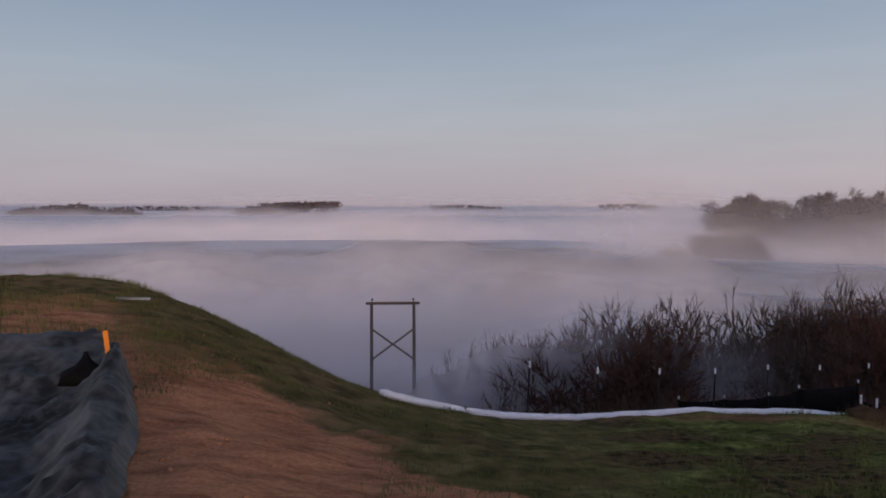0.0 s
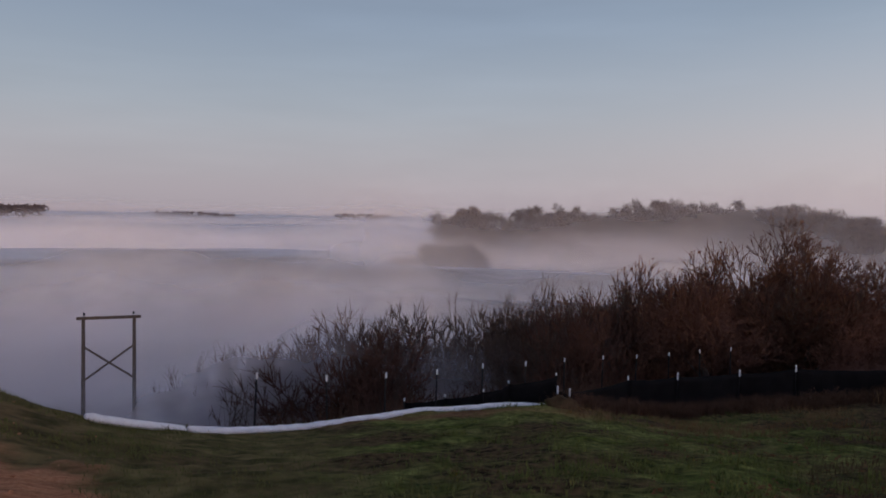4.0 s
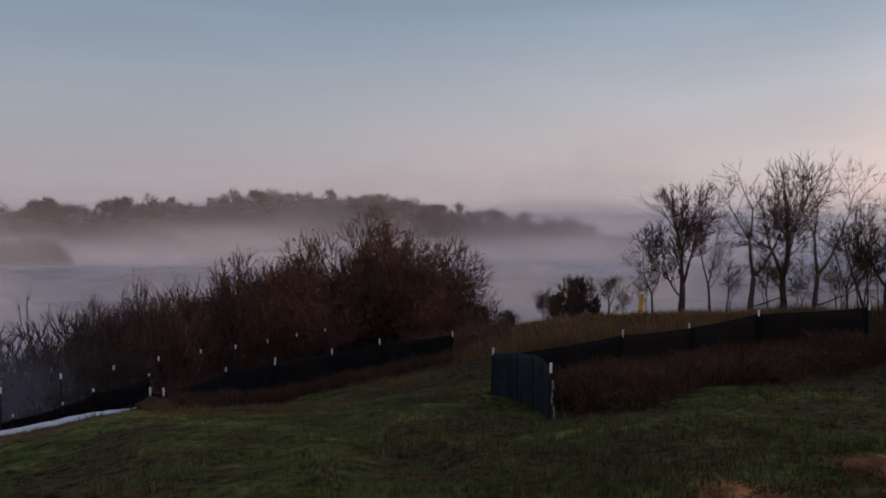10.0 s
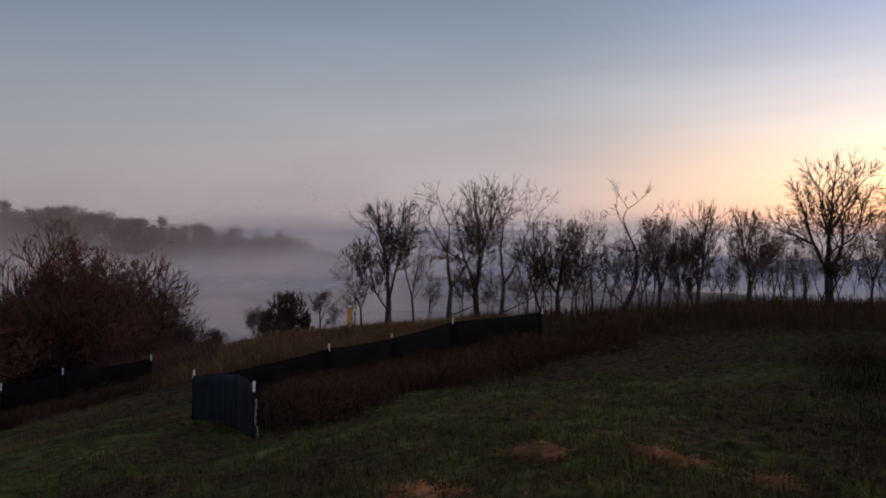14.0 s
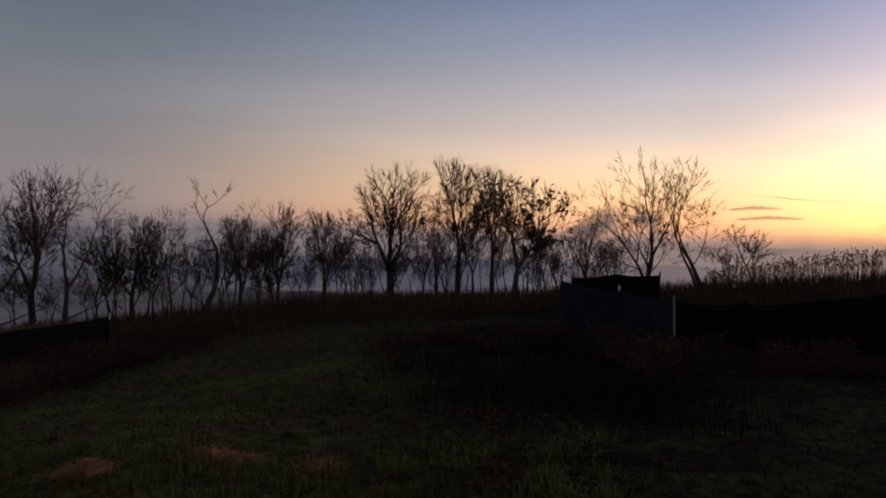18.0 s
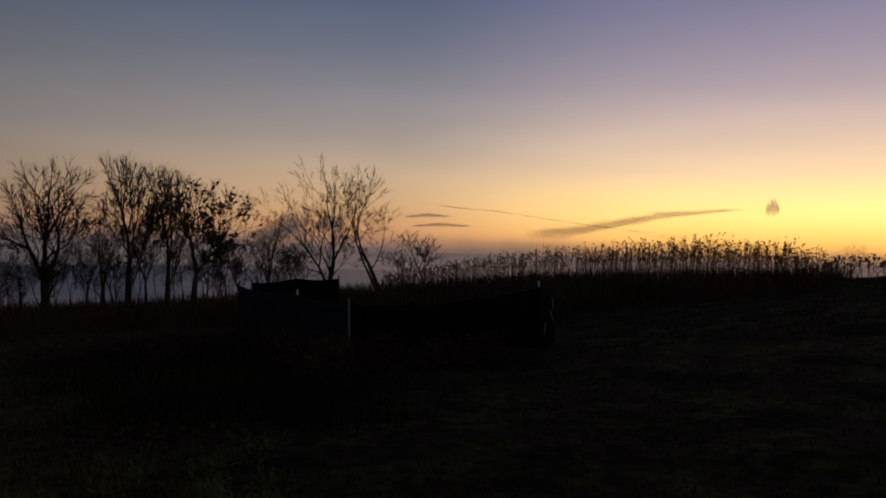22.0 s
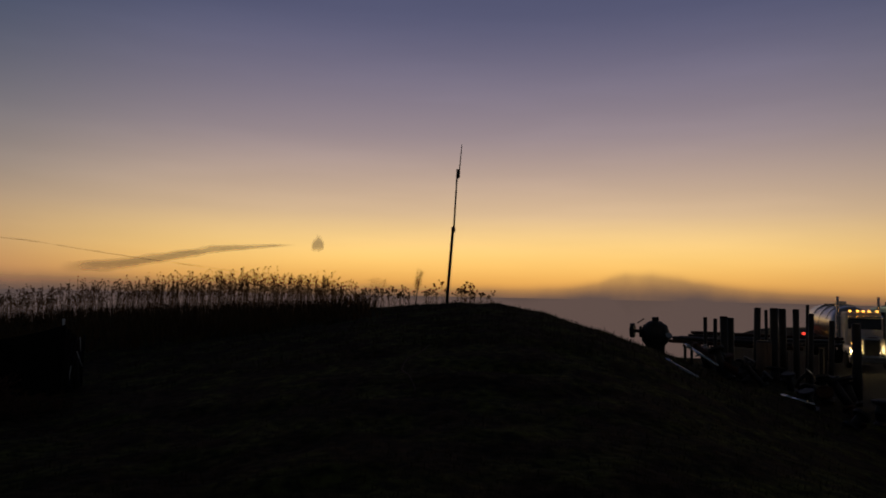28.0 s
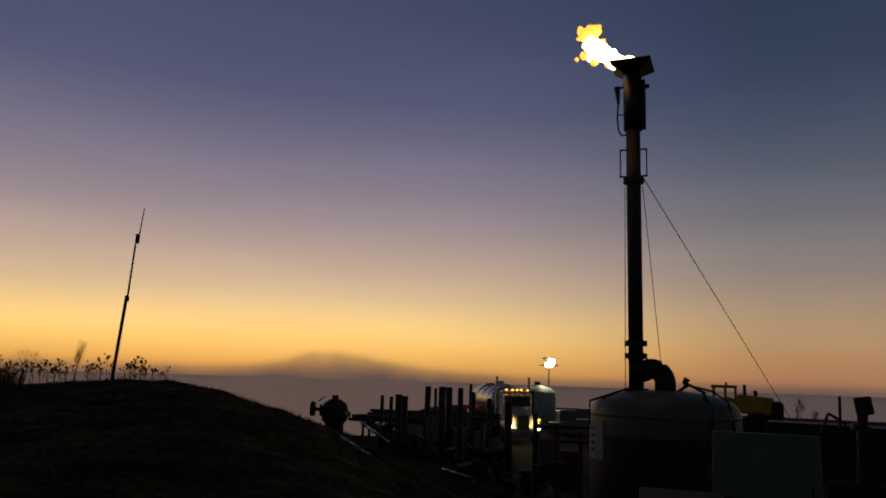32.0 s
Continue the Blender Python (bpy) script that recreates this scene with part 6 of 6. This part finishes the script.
def truck():
    """A tank truck facing the camera with its lamps on. Local -y is its front."""
    az, d = 192.95, 50
    b = P(az, d, -4.0)
    root = thing("tank_truck", b, az - 15, "white tank truck with lit headlights and a silver tank", "truck")
    M = M_CABWHITE
    part("bumper", box((0, -.95, .55), (2.35, .2, .42), bevel=.05), M_CHROME, root)
    hood = part("hood", box((0, -.1, 1.35), (1.35, 1.7, 1.0), bevel=.18), M, root, smooth=False)
    part("grille", box((0, -.97, 1.25), (.86, .06, 1.0), bevel=.05), M_CHROME, root)
    part("grille_mesh", box((0, -1.0, 1.25), (.72, .05, .86), bevel=.02), M_STEEL, root)
    for s in (-1, 1):
        part("fender", box((s * .92, -.15, 1.05), (.5, 1.5, .55), bevel=.16), M, root)
        part("headlight", lathe([(.02, 0), (.18, .0), (.19, .03), (.02, .05)], 16), M_HEAD, root, "lit headlight").matrix_basis = Matrix.Translation((s * .93, -1.1, 1.0)) @ pose(0, 0, 0, 90, 0, 0)
        part("turn_signal", box((s * 1.0, -1.0, 1.45), (.18, .1, .14), bevel=.02), M_AMBER, root, "lit amber lamp")
        st = part("exhaust_stack", cyl((s * 1.12, 1.9, .9), (s * 1.12, 1.9, 4.15), .085, n=14), M_CHROME, root)
        part("heat_guard", cyl((s * 1.12, 1.9, 1.6), (s * 1.12, 1.9, 3.0), .12, n=14), M_CHROME, st)
        part("mirror", box((s * 1.38, .95, 2.35), (.1, .12, .5), bevel=.02), M_CHROME, root)
        part("mirror_arm", cyl((s * 1.05, 1.0, 2.5), (s * 1.36, .95, 2.5), .018, n=6), M_CHROME, root)
        wheel(root, (s * 1.03, -.05, .52), .52, .32)
        for y in (3.2, 4.5):
            wheel(root, (s * .95, y, .52), .52, .56)
    cab = part("cab", box((0, 1.25, 2.1), (2.05, 1.35, 1.95), bevel=.14), M, root)
    part("roof", box((0, 1.3, 3.12), (1.9, 1.2, .26), bevel=.11), M, root)
    ws = part("windscreen", box((0, .555, 2.55), (1.78, .05, .66), (-8, 0, 0), bevel=.02), M_GLASS, root)
    part("visor", box((0, .45, 2.98), (1.9, .3, .05), (14, 0, 0), bevel=.01), M_CHROME, root)
    for x in (-.72, -.3, 0, .3, .72):
        part("marker_lamp", box((x, .75, 3.3), (.13, .09, .08), bevel=.02), M_AMBER, root, "lit amber marker lamp")
    part("badge", box((0, -.98, 1.83), (.5, .03, .05), bevel=.01), M_RED, root)
    part("chassis", box((0, 5.2, .95), (.9, 11, .3), bevel=.03), M_STEEL, root)
    tank = part("tank", lathe([(.1, -4.2), (.7, -4.12), (1.02, -3.95), (1.1, -3.6), (1.1, 3.6), (1.02, 3.95), (.7, 4.12), (.1, 4.2)], 36), M_TANKER, root, "silver elliptical tank", smooth=True)
    tank.matrix_basis = Matrix.Translation((0, 7.2, 2.45)) @ pose(0, 0, 0, 90, 0, 0) @ Matrix.Diagonal((1.1, 1.0, 1, 1))
    for y in (4.6, 6.6, 8.6):
        part("band", cyl((0, y - .04, 2.45), (0, y + .04, 2.45), 1.22, n=36), M_TANKER, root)
    part("manhole", cyl((-.1, 5.6, 3.5), (-.1, 5.6, 3.85), .35, n=16), M_CHROME, root)
    part("catwalk", box((0, 7, 3.62), (.7, 4.2, .06), bevel=.01), M_STEEL, root)
    for y in (9.5, 10.8):
        for s in (-1, 1):
            wheel(root, (s * .95, y, .52), .52, .56)
    for s in (-1, 1):
        part("side_marker", box((s * 1.24, 6.5, 1.35), (.05, .16, .1)), M_AMBER, root, "lit amber side lamp")
    part("tail_lamp", box((-1.2, 11.5, 1.4), (.18, .3, .14)), M_REDLAMP, root, "lit red lamp")


truck()


def store_tank():
    """A pale upright tank on the pad, its top lit by the lamp tower."""
    root = thing("storage_tank", P(194.3, 70, -4.2), 194.3, "pale green storage tank with a domed top", "tank")
    part("shell", lathe([(1.7, 0), (1.7, 3.1), (1.66, 3.14), (1.2, 3.5), (.3, 3.75), (.05, 3.78)], 40), material("pale_tank_paint", (.42, .5, .42), (.34, .41, .35), 1, .5, bump=.05), root, smooth=True)
    part("hatch", cyl((0, 0, 3.7), (0, 0, 4.05), .28, n=16), M_STEEL, root)
    part("ladder", box((-.5, -1.75, 1.6), (.4, .05, 3.2)), M_STEEL, root)
    for az, w, h in ((196.6, 1.3, 1.9), (197.6, 1.9, 1.2), (195.7, 1.2, .9)):
        r2 = thing("tote", P(az, 62, -4.2), az, "pale square tote on the pad", "tote", "totes")
        part("bottle", box((0, 0, h / 2), (w, 1.1, h), bevel=.08), M_GREENBOX, r2)
        part("cage", box((0, -.58, h / 2), (w * .9, .03, .06)), M_CHROME, r2)
        part("pallet", box((0, 0, .06), (w, 1.15, .12)), M_WOOD, r2)


store_tank()


def light_tower():
    az, d = 195.15, 72
    root = thing("light_tower", P(az, d, -4.2), az, "mobile light tower with floodlights burning", "light tower")
    h = P(0, 1, 1.5).z - root.location.z
    part("cabinet", box((0, 0, .9), (2.2, 1.3, 1.1), bevel=.06), M_WHITE, root)
    part("mast", cyl((0, 0, 1.2), (0, 0, h), .09, .06, 10), M_CHROME, root)
    part("crossbar", cyl((-.9, 0, h - .1), (.9, 0, h - .1), .05, n=8), M_CHROME, root)
    for x, z in ((.1, .36), (.42, .3), (-.18, -.06), (.2, -.08)):
        lamp = part("floodlight", box((x, -.1, h + z), (.46, .25, .4), bevel=.1), M_STEEL, root)
        part("lens", lathe([(.02, -.02), (.2, -.015), (.22, 0), (.2, .015), (.02, .02)], 16), M_LAMP, lamp, "burning floodlight lens").matrix_basis = Matrix.Translation((x, -.24, h + z)) @ pose(0, 0, 0, 90, 0, 0)
    part("floodlight", box((-.38, -.05, h + .5), (.4, .25, .3), (0, 20, 0), bevel=.05), M_STEEL, root, "unlit floodlight turned away")
    for s in (-1, 1):
        wheel(root, (s * 1.0, 0, .35), .35, .2)
    lt = bpy.data.lights.new("floodlight", "POINT")
    lt.energy, lt.color, lt.shadow_soft_size = 2500, (1, .86, .6), .5
    lo = new("floodlight_glow", lt)
    lo.location = root.location + Vector((0, 0, h)) + (root.matrix_basis.to_3x3() @ Vector((0, -.9, 0)))


light_tower()


def loader():
    """A yellow wheel loader seen from the side on the far pad."""
    root = thing("wheel_loader", P(208.3, 45, -2.95), 208.3, "yellow wheel loader parked on the pad", "loader")
    part("engine_hood", box((1.05, 0, 1.95), (1.9, 1.6, 1.0), (0, 5, 0), bevel=.15), M_CAT, root)
    part("counterweight", box((2.15, 0, 1.6), (.6, 1.9, 1.2), bevel=.15), M_STEEL, root)
    cab = part("cab", box((-.5, 0, 2.92), (1.35, 1.6, .16), bevel=.05), M_CAT, root, "cab roof")
    part("seat", box((-.35, 0, 1.95), (.45, .5, .8), bevel=.08), M_RUBBER, cab)
    part("console", box((-1.1, 0, 1.85), (.25, .5, .6), bevel=.05), M_RUBBER, cab)
    part("cab_wall", box((-.5, 0, 2.0), (1.25, 1.4, .6), bevel=.05), M_CAT, cab)
    for x in (-1.05, -.45, .08):
        for y in (-.66, .66):
            part("cab_post", box((x, y, 2.4), (.12, .12, 1.1)), M_CAT, cab)
    part("cab_floor", box((-.55, 0, 1.55), (1.6, 1.5, .3), bevel=.04), M_CAT, root)
    part("beacon", cyl((-.4, 0, 3.0), (-.4, 0, 3.15), .07, n=10), M_CAT, root)
    part("exhaust", cyl((.55, -.3, 2.4), (.55, -.3, 3.05), .09, n=10), M_STEEL, root)
    part("intake", cyl((1.1, -.2, 2.4), (1.1, -.2, 2.75), .11, n=10), M_STEEL, root)
    part("mirror", box((-1.5, -.7, 2.45), (.1, .1, .35), bevel=.02), M_STEEL, root)
    part("front_frame", box((-1.7, 0, 1.3), (1.3, 1.1, .9), bevel=.1), M_CAT, root)
    part("boom", box((-2.6, 0, 1.2), (1.9, .9, .3), (0, -22, 0), bevel=.06), M_CAT, root)
    part("bucket", box((-3.7, 0, .6), (.95, 2.7, .95), (0, 20, 0), bevel=.12), M_STEEL, root)
    for x in (-1.7, 1.2):
        for s in (-1, 1):
            w = part("wheel", lathe([(.45, -.3), (.74, -.3), (.8, -.2), (.8, .2), (.74, .3), (.45, .3)], 24), M_RUBBER, root, "black tyre", smooth=True)
            w.matrix_basis = Matrix.Translation((x, s * 1.05, .8)) @ pose(0, 0, 0, 90, 0, 0)
            part("rim", lathe([(.05, -.2), (.44, -.18), (.45, .1), (.1, .2)], 16), M_CAT, w, smooth=True)


loader()


def pump_unit():
    """A dark wellhead unit with a raised head and a bent arm, beyond the drum."""
    root = thing("pump_unit", P(215.6, 30), 215.6, "dark pump unit with a raised head and bent arm", "pump")
    h = P(0, 1, -.28).z - root.location.z
    part("base", box((0, 0, .5), (2.0, 1.2, 1.0), bevel=.05), M_STEEL, root)
    part("column", cyl((.1, 0, .8), (.25, 0, h - .4), .17, n=12), M_STEEL, root)
    part("head", box((.3, 0, h - .25), (.55, .5, .62), (0, -8, 0), bevel=.06), M_STEEL, root)
    part("collar", cyl((.16, 0, h - 1.1), (.2, 0, h - .9), .3, n=14), M_STEEL, root)
    part("arm", cyl((-.25, 0, h - .9), (-.8, 0, h - .55), .05, n=8), M_STEEL, root)
    part("arm", cyl((-.8, 0, h - .55), (-1.05, 0, h - 1.2), .05, n=8), M_STEEL, root)
    part("vent", cyl((-.45, 0, h - 1.0), (-.42, 0, h + .05), .05, n=8), M_STEEL, root)
    for az, d, w, hh in ((213.2, 34, 3.4, 1.5), (217.6, 33, 2.6, 1.4)):
        r2 = thing("steel_tank", P(az, d), az, "long dark rectangular steel tank on the pad", "tank", "steel tanks")
        top = P(0, 1, -1.35).z - r2.location.z
        part("shell", box((0, 0, top / 2), (w, 2.2, top), bevel=.04), M_STEEL, r2)
        part("rim", box((0, -1.1, top - .04), (w + .1, .1, .1), bevel=.01), M_STEEL, r2)
        for i in range(5):
            part("rib", box((-w / 2 + w * (i + .5) / 5, -1.13, top / 2), (.08, .07, top * .94)), M_STEEL, r2)


pump_unit()


def pipe_rack(az, d, w, top, turn, seed):
    """Long dark pipes laid on a low steel rack."""
    rng = random.Random(seed)
    b = P(az, d)
    root = thing("pipe_rack", b, az + turn, "low steel rack stacked with dark pipes", "pipe rack", "pipe racks")
    h = top + EYE - b.z
    for x in (-.4, .4):
        for y in (-.35, .35):
            part("leg", box((x * w, y, h / 2 - .2), (.1, .1, h), bevel=.01), M_STEEL, root)
        part("cross_beam", box((x * w, 0, h - .25), (.12, .95, .12), bevel=.01), M_STEEL, root)
    for k in range(9):
        y, z = -.36 + .18 * (k % 5), h - .11 + .15 * (k // 5)
        e = w / 2 * rng.uniform(.9, 1.12)
        part("pipe", cyl((-e, y + .09 * (k // 5), z), (w / 2 * rng.uniform(.9, 1.12), y + .09 * (k // 5), z), .075, n=10), rng.choice((M_STEEL, M_RUST)), root, smooth=True)


for i, q in enumerate(((184.5, 34, 5, -1.9, 20), (187.3, 38, 5, -2.0, -15), (186.5, 44, 7, -2.1, 8), (216.0, 45, 6, -2.0, 5))):
    pipe_rack(*q, i)
plant(t_dim2, 212.6, 95, -1.0, wide=.5)
plant(t_dim1, 213.6, 98, -2.4, wide=.6)


# yellow marker post behind the fence and the hose on the mound
def marker():
    root = thing("marker_post", P(65.9, 35), 65.9, "yellow plastic marker post in tall brown grass", "marker post")
    h = P(0, 1, -3.72).z - root.location.z
    part("post", box((0, 0, h / 2), (.2, .05, h), (0, 3, 0), bevel=.014), M_YELLOW, root)
    part("cap", box((.02, 0, h), (.21, .06, .1), bevel=.02), M_WHITE, root)


marker()
tube("hose", [P(az, d) + Vector((0, 0, .02)) for az, d in ((162.0, 14.5), (161.4, 13.8), (160.2, 12.8), (159.9, 12), (160.5, 11.2), (161.0, 10.4), (160.9, 9.8))], .009, M_RUST, n=8)
tagged(bpy.data.objects["hose"], "thin dull hose lying across the mound's grass", "hose")


# ---- clouds ----
def cloud_material(name, alpha, colour, scale, stretch, rag=(.3, .62), pass_on=.3):
    m = bpy.data.materials.new(name)
    m.use_nodes = True
    nt = m.node_tree
    nt.nodes.clear()
    N, L = nt.nodes.new, nt.links.new
    at = N("ShaderNodeAttribute")
    at.attribute_name = "soft"
    geo = N("ShaderNodeTexCoord")
    mp = N("ShaderNodeMapping")
    mp.inputs["Scale"].default_value = stretch
    nz = N("ShaderNodeTexNoise")
    nz.inputs["Scale"].default_value, nz.inputs["Detail"].default_value = scale, 6
    L(geo.outputs["Object"], mp.inputs[0])
    L(mp.outputs[0], nz.inputs["Vector"])
    mr = N("ShaderNodeMapRange")
    mr.inputs[1].default_value, mr.inputs[2].default_value = rag
    L(nz.outputs[0], mr.inputs[0])
    mu = N("ShaderNodeMath")
    mu.operation = "MULTIPLY"
    L(at.outputs["Fac"], mu.inputs[0])
    L(mr.outputs[0], mu.inputs[1])
    mu2 = N("ShaderNodeMath")
    mu2.operation = "MULTIPLY"
    mu2.inputs[1].default_value = alpha
    L(mu.outputs[0], mu2.inputs[0])
    df, tr, mx, out = N("ShaderNodeBsdfDiffuse"), N("ShaderNodeBsdfTransparent"), N("ShaderNodeMixShader"), N("ShaderNodeOutputMaterial")
    df.inputs[0].default_value = (*colour, 1)
    L(mu2.outputs[0], mx.inputs[0])
    tl, both = N("ShaderNodeBsdfTranslucent"), N("ShaderNodeMixShader")
    tl.inputs[0].default_value = (*colour, 1)
    both.inputs[0].default_value = pass_on
    L(df.outputs[0], both.inputs[1])
    L(tl.outputs[0], both.inputs[2])
    L(tr.outputs[0], mx.inputs[1])
    L(both.outputs[0], mx.inputs[2])
    L(mx.outputs[0], out.inputs[0])
    return m


def cloud(name, line, thick, mat, label, d=3200.0):
    """A soft streak through (bearing, elevation) points; thick: half height in degrees at each."""
    n, k = 60, 9
    az = [p[0] for p in line]
    V, F, soft = [], [], []
    for i in range(n + 1):
        f = i / n * (len(line) - 1)
        a = float(np.interp(f, range(len(line)), az))
        e = float(np.interp(f, range(len(line)), [p[1] for p in line]))
        t = float(np.interp(f, range(len(line)), thick))
        for j in range(k + 1):
            g = j / k * 2 - 1
            el = e + g * t * (1 + .3 * noise.noise((i * .2, g, 3)))
            V.append(P(a, d * math.cos(radians(el)), d * math.sin(radians(el))))
            soft.append((1 - g * g) * min(1, 8 * min(i, n - i) / n))
    for i in range(n):
        for j in range(k):
            q = i * (k + 1) + j
            F.append((q, q + 1, q + k + 2, q + k + 1))
    ob = mesh_ob(name, V, F, mat)
    at = ob.data.attributes.new("soft", "FLOAT", "POINT")
    at.data.foreach_set("value", np.array(soft, np.float32))
    tagged(ob, label, "cloud", kind="structure")


M_STREAK = cloud_material("streak_cloud", .6, (.8, .68, .66), .006, (1, 1, 6), (-.1, .5), .5)
M_TRAIL = cloud_material("vapour_trail", .5, (.6, .5, .5), .01, (1, 1, 1))
M_PUFF = cloud_material("steam_puff", 1.0, (.9, .84, .84), .02, (1, 1, 1.5))
cloud("streak_cloud", [(135, 1.2), (138, 1.35), (141.5, 2.0), (145, 2.75), (148.5, 3.1), (151.3, 3.3)], [.35, .5, .42, .34, .2, .08], M_STREAK, "long thin grey-violet cloud streak at dawn")
cloud("vapour_trail", [(126, 3.55), (130, 3.1), (133, 2.9), (139, 2.1), (145, 1.4), (149, .9)], [.05, .06, .05, .05, .05, .03], M_TRAIL, "thin straight vapour trail at dawn")
cloud("cloud_wisp", [(125.5, 2.3), (127.5, 2.5), (129.5, 2.4)], [.1, .2, .08], M_STREAK, "small grey cloud wisp over the horizon")
cloud("cloud_wisp", [(126, 1.6), (128.5, 1.8), (131, 1.7)], [.1, .2, .08], M_STREAK, "small grey cloud wisp over the horizon")
cloud("cloud_puff", [(152.5, 3.2), (153.05, 3.5), (153.5, 3.25)], [.35, .75, .3], M_STREAK, "small ragged smoke-grey cloud")
cloud("steam_plume", [(113.2, -.2), (115, .6), (116.5, 1.3), (118.3, 1.7), (120, 1.3), (122.3, .7)], [.7, 1.0, 1.2, 1.3, 1.2, .6], M_PUFF, "billowing pale steam plume behind the trees", 1500)
